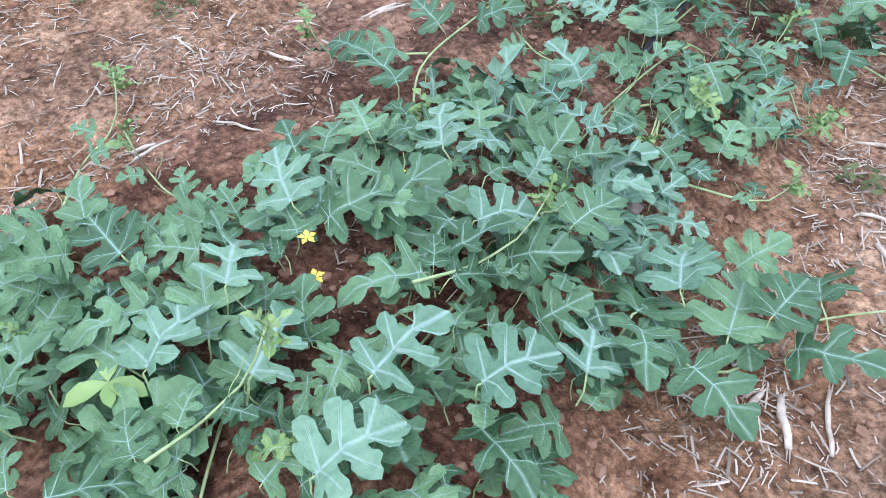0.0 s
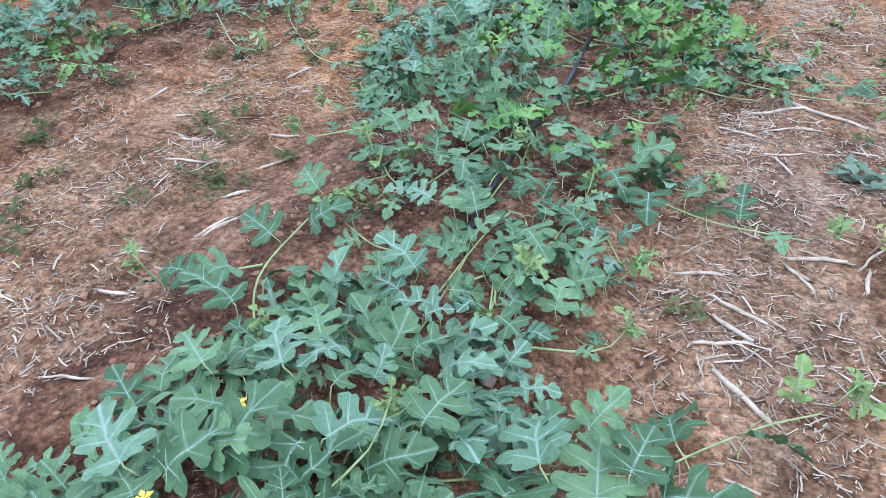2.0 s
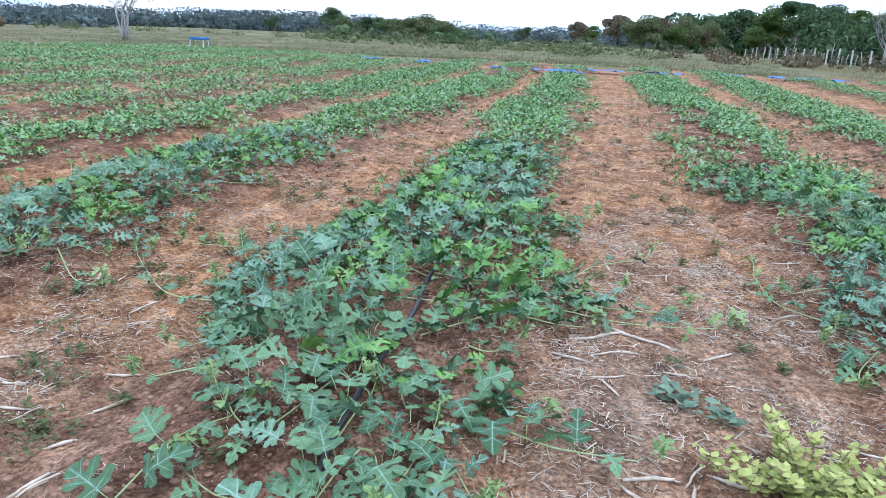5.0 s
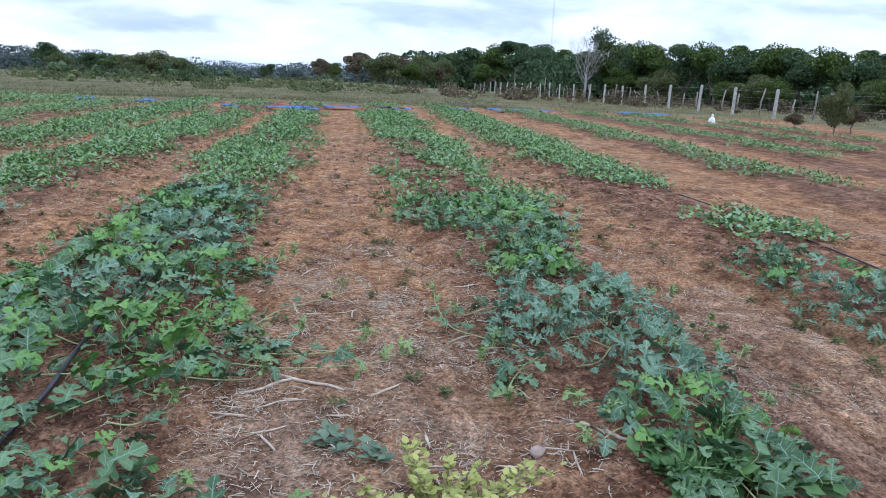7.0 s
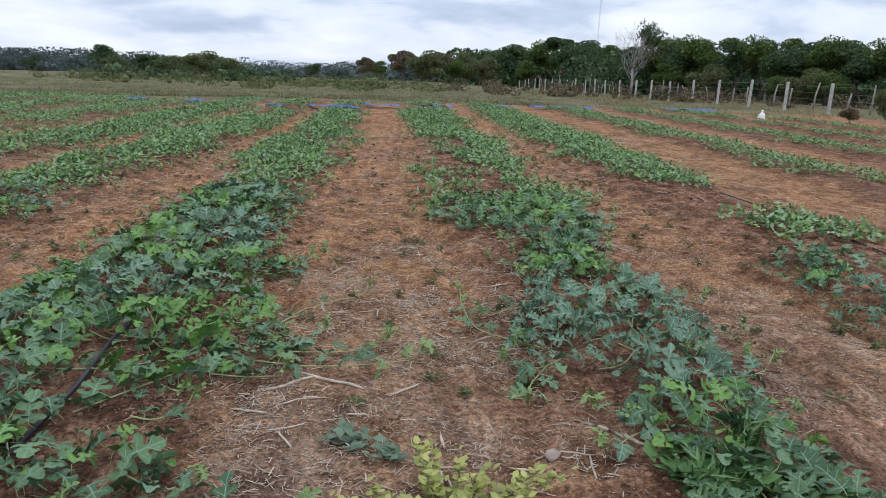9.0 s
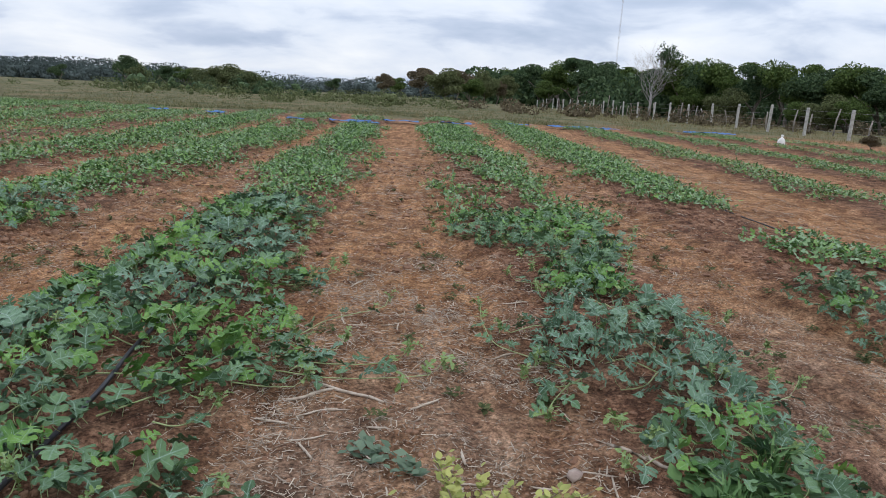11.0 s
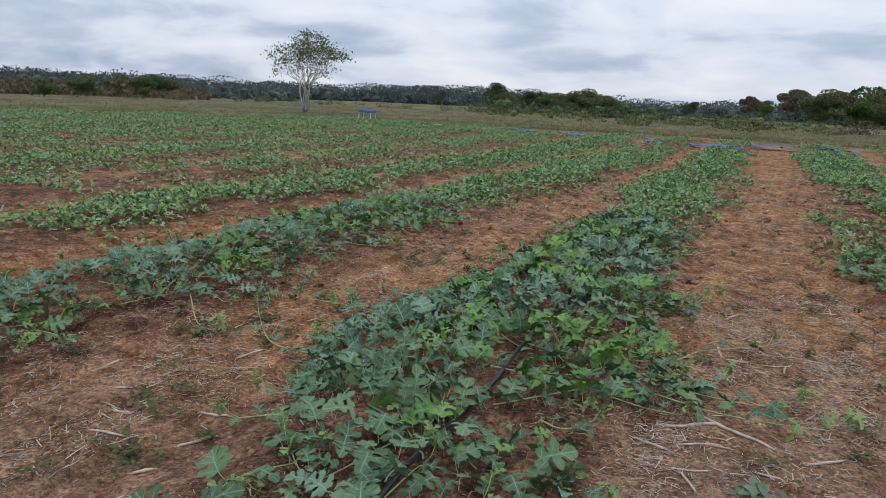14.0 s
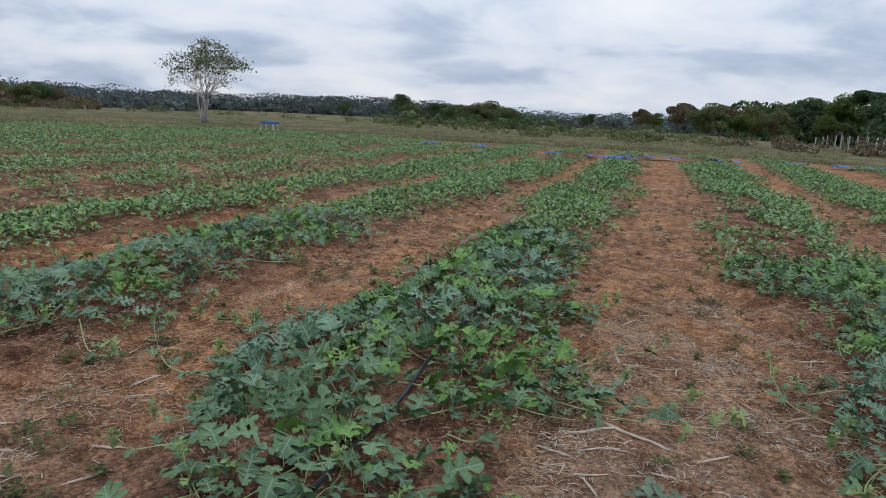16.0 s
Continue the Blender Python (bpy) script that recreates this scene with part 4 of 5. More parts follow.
def clods(name, count, seed, box, lo, hi):
    rng = random.Random(seed)
    s = Soup()
    base = bmesh.new()
    bmesh.ops.create_icosphere(base, subdivisions=1, radius=1.0)
    bv, bf = [v.co.copy() for v in base.verts], [[v.index for v in f.verts] for f in base.faces]
    base.free()
    for _ in range(count):
        x, y = rng.uniform(box[0], box[1]), rng.uniform(box[2], box[3])
        if rng.random() > 0.55 + 0.45 * bedness(x, y):
            continue
        r = lo * (hi / lo) ** (rng.random() ** 2.2)
        z = gz(x, y) + r * 0.1
        s.add([(x + p.x * r * (k := rng.uniform(0.7, 1.25)), y + p.y * r * k, z + p.z * r * 0.75 * k) for p in bv], bf)
    return tagged(s.make(name, CLOD, None, False), "crumbled clods of reddish soil", "soil clods", kind="stuff")


clods("soil_clods", 24000, 61, (-3.6, 2.6, -0.4, 6.0), 0.003, 0.017)
clods("soil_clods", 9000, 62, (-4.6, 4.6, 5.0, 13.0), 0.008, 0.045)


def weeds(name, spots, seed, mat, size, leaves, label):
    """Low tufts of small pointed leaves."""
    rng = random.Random(seed)
    s = Soup()
    for x, y, r in spots:
        z = gz(x, y)
        for _ in range(leaves):
            a, d = rng.uniform(0, 6.28), r * math.sqrt(rng.random())
            cx, cy, cz = x + d * math.cos(a), y + d * math.sin(a), z + rng.uniform(0.01, 0.06) * (0.5 + r * 4)
            h, L = rng.uniform(0, 6.28), size * rng.uniform(0.6, 1.4)
            e, n = Vector((math.cos(h), math.sin(h), rng.uniform(-0.2, 0.7))) * L, Vector((-math.sin(h), math.cos(h), 0)) * L * 0.36
            c = Vector((cx, cy, cz))
            s.add([c, c + e * 0.5 + n + Vector((0, 0, 0.1 * L)), c + e, c + e * 0.5 - n], [(0, 1, 2, 3)])
    return tagged(s.make(name, mat), label, "weeds", kind="stuff")


wr = random.Random(71)
spots = [(wr.uniform(-3.2, -1.9), wr.uniform(0.2, 5.5), wr.uniform(0.03, 0.09)) for _ in range(46)] + [(wr.uniform(-0.6, 0.9), wr.uniform(1.0, 9), wr.uniform(0.02, 0.06)) for _ in range(34)]
spots += [(wr.uniform(1.7, 3.2), wr.uniform(2.5, 9), wr.uniform(0.03, 0.07)) for _ in range(26)] + [(-2.24, 1.48, 0.12), (-2.18, 1.55, 0.1), (-1.59, 1.56, 0.06), (-2.7, 2.18, 0.09)]
spots += [(sx + wr.gauss(0, 0.16), wr.uniform(3, 15), wr.uniform(0.02, 0.06)) for sx in (-2.4, -0.75, -2.9, 0.35, 2.1, 2.6) for _ in range(34)]
weeds("weed_tufts", spots, 72, GRASS_OLIVE, 0.022, 38, "small green weed seedlings on bare soil")
weeds("broadleaf_weeds", [(-0.08, 2.28, 0.08), (-0.17, 2.38, 0.07), (0.0, 2.22, 0.05)], 73, DULL_WEED, 0.045, 22, "dark green low broad-leaved weeds beside the path")
weeds("broadleaf_weeds", [(1.04, 2.08, 0.1), (1.22, 2.1, 0.14), (1.32, 2.0, 0.13), (1.45, 1.95, 0.12), (1.1, 1.9, 0.12)], 74, WEED, 0.06, 60, "bright green leafy weeds at the row's end")


def grass_tufts(name, spots, seed, blades, tall, mat, label):
    rng = random.Random(seed)
    s = Soup()
    for x, y, r in spots:
        z = gz(x, y)
        for _ in range(blades):
            a, d = rng.uniform(0, 6.28), r * math.sqrt(rng.random())
            c = Vector((x + d * math.cos(a), y + d * math.sin(a), z))
            h, L = rng.uniform(0, 6.28), tall * rng.uniform(0.5, 1.2)
            lean = Vector((math.cos(h), math.sin(h), 0)) * L * rng.uniform(0.2, 0.8)
            n = Vector((-math.sin(h), math.cos(h), 0)) * L * 0.03
            m = c + lean * 0.35 + Vector((0, 0, L * 0.65))
            s.add([c - n, c + n, m + n, m - n, c + lean + Vector((0, 0, L * 0.8))], [(0, 1, 2, 3), (3, 2, 4)])
    return tagged(s.make(name, mat), label, "grass", kind="stuff")


grass_tufts("grass_tuft", [(1.12, 2.0, 0.08), (1.05, 1.95, 0.06), (1.3, 2.2, 0.06), (1.35, 4.6, 0.15), (1.25, 4.9, 0.12), (1.4, 5.2, 0.1)], 75, 60, 0.16, WEED, "fresh green grass blades among the vines")


# ---- the yellow-green shrub beside the path ----
def golden_shrub(x, y, r, tall):
    rng = random.Random(81)
    root = tagged(new("golden_shrub"), "small bushy shrub with yellow-green oval leaves", "shrub")
    z = gz(x, y)
    for i in range(22):
        a = i * 2.4 + rng.uniform(-0.3, 0.3)
        d = r * math.sqrt((i + 0.6) / 22)
        top = Vector((x + d * math.cos(a) * 1.1, y + d * math.sin(a) * 0.85, z + tall * rng.uniform(0.6, 1.0) * (1.08 - 0.45 * d / r)))
        line = smooth_line([(x + rng.uniform(-0.03, 0.03), y + rng.uniform(-0.03, 0.03), z - 0.01), ((x + top.x) / 2, (y + top.y) / 2, z + 0.45 * (top.z - z)), top], 4)
        stem = Soup()
        stem.tube(line, [0.005 - 0.003 * k / len(line) for k in range(len(line))], 5)
        st = stem.make("stem", SHRUB_STEM, root, True)
        s = Soup()
        for k in range(56):
            t = 0.25 + 0.75 * k / 55
            q = line[min(len(line) - 1, int(t * (len(line) - 1)))]
            q = q + Vector((rng.gauss(0, 0.012), rng.gauss(0, 0.012), rng.gauss(0, 0.012)))
            h = k * 2.4 + rng.uniform(-0.4, 0.4)
            L = rng.uniform(0.022, 0.036)
            e = Vector((math.cos(h), math.sin(h), rng.uniform(0.1, 0.9))).normalized() * L
            n = Vector((-math.sin(h), math.cos(h), 0)) * L * 0.36
            f = Vector((0, 0, L * 0.06))
            s.add([q, q + e * 0.35 + n, q + e * 0.7 + n * 0.85, q + e, q + e * 0.7 - n * 0.85, q + e * 0.35 - n, q + e * 0.5 - f], [(0, 1, 6), (1, 2, 6), (2, 3, 6), (3, 4, 6), (4, 5, 6), (5, 0, 6)])
        s.make("foliage", SHRUB, st)
    return root


golden_shrub(0.21, 1.86, 0.38, 0.235)


# ---- irrigation hoses ----
def hose(name, pts, radius, label):
    s = Soup()
    s.tube(smooth_line([(x, y, gz(x, y) + radius + lift) for x, y, lift in pts], 8), radius, 8)
    return tagged(s.make(name, HOSE, None, True), label, "hose")


hose("drip_hose", [(-1.25, 1.35, -0.06), (-1.26, 1.73, 0.03), (-1.28, 2.27, 0.03), (-1.27, 2.70, 0.02), (-1.31, 3.19, 0.03), (-1.33, 4.0, 0.01), (-1.4, 6.0, 0), (-1.42, 9.0, 0), (-1.42, 20.0, 0)], 0.011, "black plastic drip hose lying along the vines")
hose("drip_hose", [(3.9, 3.6, 0), (4.08, 5.56, 0.01), (4.13, 7.18, 0.01), (4.05, 8.53, 0.01), (3.7, 11.0, 0), (3.5, 20, 0)], 0.008, "black plastic drip hose lying on bare soil")


def pebble(x, y, r, label):
    rng = random.Random(int(1000 * x))
    s = Soup()
    s.blob((x, y, gz(x, y) + 0.3 * r), r, rng, 0.6)
    return tagged(s.make("stone", STONE, None, True), label, "stone")


pebble(0.61, 2.24, 0.035, "pinkish grey stone on the soil")
pebble(-1.0, 1.02, 0.03, "brown lump of soil and stone under the leaves")


# ---- trees, bushes and the far side of the field ----
def polar(bearing, dist):
    """A place by its bearing in degrees clockwise from the rows' direction."""
    return dist * math.sin(radians(bearing)), dist * math.cos(radians(bearing))


def card(s, rng, c, size, slot=0):
    """One small clump of foliage: a folded, ragged leaf."""
    d = Vector((rng.gauss(0, 1), rng.gauss(0, 1), rng.gauss(0, 0.6))).normalized()
    e = d.orthogonal().normalized()
    e = (Matrix.Rotation(rng.uniform(0, 6.28), 3, d) @ e) * size
    f = d.cross(e).normalized() * size * rng.uniform(0.5, 0.9)
    s.add([c - e, c - f * 0.6 + d * size * 0.2, c + e, c + f + d * size * 0.15], [(0, 1, 3), (1, 2, 3)], slot)


def lobes_of(rng, n, wide, low, tall, flat):
    out = []
    for i in range(n):
        a, r = i * 2.4 + rng.uniform(-0.5, 0.5), wide * 0.62 * math.sqrt((i + 0.3) / n)
        h = low + (tall - low) * (0.30 + 0.62 * rng.random() * (1 - 0.5 * r / wide))
        k = wide * rng.uniform(0.26, 0.46)
        out.append((Vector((r * math.cos(a), r * math.sin(a), min(h, tall - k * flat))), k, flat * rng.uniform(0.75, 1.1)))
    return out


def limb(s, rng, p, d, length, radius, level, tips, slot=0, spread_by=0.55):
    """A bent, tapering limb that forks."""
    pts = [p]
    for _ in range(4):
        d = (d + Vector((rng.gauss(0, 0.12), rng.gauss(0, 0.12), rng.gauss(0.04, 0.06)))).normalized()
        pts.append(pts[-1] + d * length / 4)
    s.tube(pts, [radius * (1 - 0.11 * i) for i in range(5)], 5 if level < 2 else 3, slot)
    if level == 0 or radius < 0.004:
        tips.append(pts[-1])
        return
    for _ in range(rng.choice((2, 2, 3))):
        nd = (d + Vector((rng.gauss(0, spread_by), rng.gauss(0, spread_by), rng.gauss(0.05, 0.25)))).normalized()
        limb(s, rng, pts[-1] if rng.random() < 0.6 else pts[3], nd, length * rng.uniform(0.6, 0.85), radius * 0.58, level - 1, tips, slot, spread_by)


def build_tree(name, seed, wide, tall, low, lobes, cards, size, crown_mat, bark, label, category, group="", flat=0.7):
    """A tree of unit pose at the origin: forked trunk and a crown of many clumps with gaps."""
    rng = random.Random(seed)
    root = tagged(new(name), label, category, group)
    t = Soup()
    tips = []
    for i in range(rng.choice((1, 2, 2))):
        limb(t, rng, Vector((rng.uniform(-0.1, 0.1) * i, 0, -0.4)), Vector((rng.gauss(0, 0.12), rng.gauss(0, 0.12), 1)).normalized(), tall * 0.31, 0.028 * tall, 2, tips)
    t.make("trunk", bark, root, True)
    c = Soup()
    balls = lobes_of(rng, lobes, wide, low, tall, flat)
    for k in range(cards):
        b, r, f = balls[k % lobes]
        v = Vector((rng.gauss(0, 1), rng.gauss(0, 1), rng.gauss(0.15, 1))).normalized()
        q = b + Vector((v.x * r, v.y * r, v.z * r * f)) * (0.78 + 0.25 * rng.random() ** 0.6) * (1 + 0.14 * float(noise.noise(v * 2.2 + b)))
        if noise.noise(q * (2.2 / wide) + Vector((seed, 0, 0))) < -0.42:
            continue
        card(c, rng, q, size * rng.uniform(0.5, 1.2))
    for k in range(cards // 4):  # the crown's inside, which closes it
        b, r, f = balls[k % lobes]
        v = Vector((rng.gauss(0, 1), rng.gauss(0, 1), rng.gauss(0, 1))).normalized() * r * rng.uniform(0.1, 0.7)
        card(c, rng, b + Vector((v.x, v.y, v.z * f)), size * 2.2)
    c.make("crown", crown_mat, root)
    return root


WOOD = "trees of the wood behind the fence"
KINDS = [
    build_tree("broadleaf_tree", 201, 3.0, 7.0, 1.2, 11, 6800, 0.112, CROWNS[0], BARK, "dark green dense broadleaf tree at the wood's edge", "tree", WOOD),
    build_tree("broadleaf_tree", 202, 3.2, 6.6, 0.8, 12, 6800, 0.112, CROWNS[1], BARK, "mid-green rounded broadleaf tree at the wood's edge", "tree", WOOD),
    build_tree("broadleaf_tree", 203, 2.8, 6.8, 1.4, 10, 6800, 0.112, CROWNS[2], BARK, "brownish half-dry broadleaf tree behind the field", "tree", WOOD),
    build_tree("broadleaf_tree", 204, 3.0, 5.2, 0.3, 11, 6800, 0.112, CROWNS[3], BARK, "low olive-green spreading tree behind the field", "tree", WOOD),
    build_tree("broadleaf_tree", 205, 2.6, 7.6, 2.2, 9, 6800, 0.112, CROWNS[0], BARK, "tall dark tree with a domed crown", "tree", WOOD),
]
HEIGHTS = [7.0, 6.6, 6.8, 5.2, 7.6]
used = set()


def plant_tree(kind, bearing, dist, tall, wide=1.0, turn=0.0, sink=0.0):
    x, y = polar(bearing, dist)
    k = tall / HEIGHTS[kind]
    m = Matrix.Translation((x, y, far_z(x, y) - sink)) @ Matrix.Rotation(turn, 4, "Z") @ Matrix.Diagonal((k * wide, k * wide, k, 1))
    if kind not in used:
        used.add(kind)
        KINDS[kind].matrix_basis = m
        return KINDS[kind]
    src = KINDS[kind]
    made = copy_thing(src, Matrix.Identity(4))
    made.matrix_basis = m
    return made


tr = random.Random(211)
for b, d, h, k, w in ((8.0, 165, 9.0, 1, 1.0), (9.2, 158, 10.0, 0, 1.1), (10.6, 150, 10.2, 0, 1.1), (11.9, 140, 9.6, 1, 1.1), (13.2, 128, 10.0, 4, 1.25), (14.6, 122, 9.6, 0, 1.15), (16.1, 112, 8.4, 0, 1.2),
                      (20.9, 88, 7.4, 1, 1.2), (22.6, 86, 7.3, 0, 1.1), (24.4, 82, 7.0, 1, 1.15), (26.6, 79, 6.8, 0, 1.2), (28.6, 75, 6.6, 1, 1.1), (30.4, 72, 6.5, 0, 1.2), (32.6, 69, 6.1, 1, 1.1), (34.6, 66, 5.9, 0, 1.2),
                      (36.8, 63, 5.5, 1, 1.15), (39.0, 61, 5.6, 0, 1.2), (41.5, 60, 5.5, 1, 1.2), (18.0, 104, 7.2, 1, 1.2), (19.6, 98, 7.0, 0, 1.2)):
    plant_tree(k, b, d, h, w, tr.uniform(0, 6.28))
for i in range(34):  # deeper rows of the wood, and the lower growth at its foot
    b = tr.uniform(8.5, 45)
    d = np.interp(b, [8, 13, 19, 25, 34, 45], [170, 130, 98, 80, 65, 56])
    if i % 2:
        plant_tree(tr.choice((0, 1, 4, 0)), b, d * tr.uniform(1.05, 1.25), d * 0.047 + 2.6 + tr.uniform(-0.6, 0.5), tr.uniform(1.0, 1.3), tr.uniform(0, 6.28))
    else:
        plant_tree(tr.choice((3, 1, 0, 1)), b, d * tr.uniform(0.90, 0.99), d * 0.027 + 1.4 + tr.uniform(-0.6, 0.5), tr.uniform(1.0, 1.4), tr.uniform(0, 6.28), 0.3)
for b, d, h, k, w in ((-2.2, 112, 4.9, 2, 0.9), (-1.3, 124, 4.4, 1, 1.2), (0.9, 112, 6.3, 2, 1.35), (2.6, 106, 5.2, 3, 1.2), (3.6, 114, 6.3, 2, 1.1), (4.8, 108, 4.4, 1, 1.3), (5.9, 116, 5.6, 3, 0.9), (6.8, 120, 5.0, 2, 1.2), (7.4, 140, 5.8, 3, 1.0),
                      (-25.9, 150, 4.2, 0, 1.05), (-21.4, 112, 5.0, 0, 1.15), (-20.6, 102, 3.0, 3, 1.2), (-18.8, 104, 3.6, 0, 1.3), (-17.4, 100, 3.2, 1, 1.3), (-16.2, 98, 2.9, 3, 1.3), (-15.0, 94, 3.2, 3, 1.4), (-13.8, 96, 3.6, 3, 1.4),
                      (-12.6, 92, 2.8, 3, 1.4), (-6.3, 150, 4.0, 0, 1.2), (-47.5, 74, 2.9, 0, 1.0), (-46.6, 78, 2.6, 2, 1.0), (-50.2, 84, 2.6, 3, 1.1), (-48.6, 70, 2.2, 3, 1.2), (-52.5, 70, 2.0, 3, 1.4), (-55.0, 62, 1.6, 3, 1.2),
                      (36.6, 25.5, 1.75, 3, 0.62), (37.8, 26.5, 1.2, 2, 0.9), (34.0, 27.5, 0.8, 2, 1.2)):
    plant_tree(k, b, d, h, w, tr.uniform(0, 6.28), 0.15)


def lone_tree(bearing, dist, tall, wide):
    """The open tree on the left of the field: several pale stems and a thin, wide crown."""
    rng = random.Random(231)
    x, y = polar(bearing, dist)
    root = tagged(new("lone_tree"), "slender pale-stemmed tree with a thin wide crown", "tree")
    root.location = (x, y, far_z(x, y))
    t, tips = Soup(), []
    for i in range(6):
        a = i * 1.05 + rng.uniform(-0.2, 0.2)
        out = 0.5 if i % 2 else 0.22
        limb(t, rng, Vector((0.08 * math.cos(a), 0.08 * math.sin(a), -0.1)), Vector((out * math.cos(a), out * math.sin(a), 1)).normalized(), tall * 0.36, 0.06, 4, tips, 0, 0.62)
    t.make("trunk", BARK_PALE, root, True)
    c = Soup()
    for q in tips:
        r = math.hypot(q.x, q.y)
        k = min(1.0, wide / 2 / max(r, 0.1))
        top = tall * (0.97 - 0.30 * min(1.0, r / (wide / 2)) ** 2)
        hub = Vector((q.x * k, q.y * k, min(max(q.z, tall * 0.46), top)))
        if rng.random() < 0.25:
            continue
        for _ in range(26):
            v = Vector((rng.gauss(0, 0.20), rng.gauss(0, 0.20), rng.gauss(0, 0.11)))
            card(c, rng, hub + v, rng.uniform(0.03, 0.075))
    c.make("crown", CROWNS[3], root)
    return root


lone_tree(-36.9, 40, 4.3, 4.9)


def bare_tree(bearing, dist, tall):
    rng = random.Random(241)
    x, y = polar(bearing, dist)
    root = tagged(new("bare_tree"), "leafless pale grey tree standing out of the wood", "tree")
    root.location = (x, y, far_z(x, y))
    t, tips = Soup(), []
    t.tube([(0, 0, -0.4), (0.05, 0, tall * 0.2), (0, 0.05, tall * 0.36)], [0.17, 0.14, 0.12], 6)
    for i in range(14):
        a = i * 2.4
        k = 0.3 + 1.1 * (i / 14)
        limb(t, rng, Vector((0, 0.05, tall * (0.20 + 0.16 * (i % 4) / 3))), Vector((k * math.cos(a), k * math.sin(a), 1)).normalized(), tall * 0.235, 0.042, 5, tips, 0, 0.62)
    t.make("trunk", BARK_PALE, root, True)
    c = Soup()
    for q in tips:
        if q.x > 0.9 and q.z > tall * 0.8:
            for _ in range(12):
                card(c, rng, q + Vector((rng.gauss(0, 0.2), rng.gauss(0, 0.2), rng.gauss(0, 0.2))), 0.12)
    if c.v:
        c.make("crown", CROWNS[0], root)
    return root


bare_tree(18.8, 84, 8.0)


def far_wood(name, b0, b1, d0, d1, count, tall, seed, mat, label, cards=80, size=0.12, plump=0.75, boughs=0):
    """A belt of distant trees as uneven heaps of foliage."""
    rng = random.Random(seed)
    s = Soup()
    for i in range(count):
        x, y = polar(rng.uniform(b0, b1), rng.uniform(d0, d1))
        z = far_z(x, y)
        h = tall * rng.uniform(0.45, 1.0) * (1 + 0.22 * float(vnoise(x, y, 45, seed)))
        w = h * rng.uniform(0.7, 1.2) * plump
        for _ in range(boughs):  # the dense inside of the crown
            v = Vector((rng.gauss(0, 0.3), rng.gauss(0, 0.3), rng.uniform(-0.9, 0.25)))
            s.blob((x + v.x * w * 0.7, y + v.y * w * 0.7, z + h * 0.42 + v.z * h * 0.5), h * rng.uniform(0.18, 0.28), rng, 0.9)
        for _ in range(cards):
            v = Vector((rng.gauss(0, 1), rng.gauss(0, 1), rng.gauss(0, 1))).normalized()
            low = v.z < -0.1
            card(s, rng, Vector((x + v.x * w * 0.85, y + v.y * w * 0.85, z + h * 0.42 + v.z * h * 0.5)) + Vector((rng.gauss(0, 0.02), rng.gauss(0, 0.02), rng.gauss(0, 0.012))) * h, h * size * rng.uniform(0.5, 1.2) * (1.6 if low else 1.0))
    return tagged(s.make(name, mat), label, "woods", kind="stuff")


# the skyline belts take the foliage colour with haze mixed in
far_wood("far_woods", -80, 12, 300, 360, 640, 9.4, 251, CROWN_HAZED, "dark belt of distant woods on the skyline", 300, 0.058, 1.3, 7)
far_wood("far_woods", -75, -38, 140, 230, 240, 4.6, 252, CROWN_HAZED, "scrubby wooded slope beyond the field", 260, 0.05, 1.2, 3)
far_wood("far_woods", 5, 42, 150, 190, 150, 8.5, 250, CROWNS[0], "dark depth of the wood behind its edge", 220, 0.07)
far_wood("far_woods", 14, 42, 90, 120, 130, 5.6, 249, CROWNS[0], "dark inner trees of the wood", 240, 0.07)
far_wood("far_woods", -64, -44, 320, 360, 110, 12.0, 248, CROWN_HAZED, "wooded rise on the skyline", 320, 0.045, 1.1, 4)
far_wood("far_woods", 40, 85, 70, 110, 160, 6.0, 253, CROWNS[0], "dark wood continuing along the fence")
far_wood("far_woods", 85, 280, 120, 200, 260, 7.0, 254, CROWN_HAZED, "distant woods all around the fields")
far_wood("scrub", -24, 3, 55, 110, 62, 1.25, 255, CROWNS[3], "low olive scrub behind the field", 240, 0.055, 1.3, 2)
far_wood("scrub", -14, 6, 42, 60, 24, 0.9, 256, CROWNS[3], "low dense scrub at the field's end", 200, 0.07, 1.3)
far_wood("scrub", -21, -8, 75, 105, 17, 2.5, 260, CROWNS[0], "rounded green bushes in rough pasture", 420, 0.045, 1.0, 3)
far_wood("scrub", -70, -24, 60, 120, 90, 0.8, 257, CROWNS[3], "scattered low scrub in rough pasture", 110, 0.09, 1.1)
far_wood("scrub", -58, -44, 80, 110, 110, 1.7, 258, CROWNS[2], "reddish-brown dry scrub")
far_wood("scrub", 4, 45, 44, 75, 110, 1.0, 259, CROWNS[2], "dry brown undergrowth along the fence")


def pasture(name, count, seed, tall, mat, place, label):
    rng = random.Random(seed)
    s = Soup()
    for _ in range(count):
        x, y = place(rng)
        z = far_z(x, y)
        for _ in range(7):
            h, L = rng.uniform(0, 6.28), tall * rng.uniform(0.5, 1.3)
            c = Vector((x + rng.gauss(0, 0.12), y + rng.gauss(0, 0.12), z - 0.02))
            n = Vector((-math.sin(h), math.cos(h), 0)) * L * 0.07
            e = Vector((math.cos(h) * 0.4, math.sin(h) * 0.4, 1)) * L
            s.add([c - n, c + n, c + e], [(0, 1, 2)])
    return tagged(s.make(name, mat), label, "grass", kind="stuff")


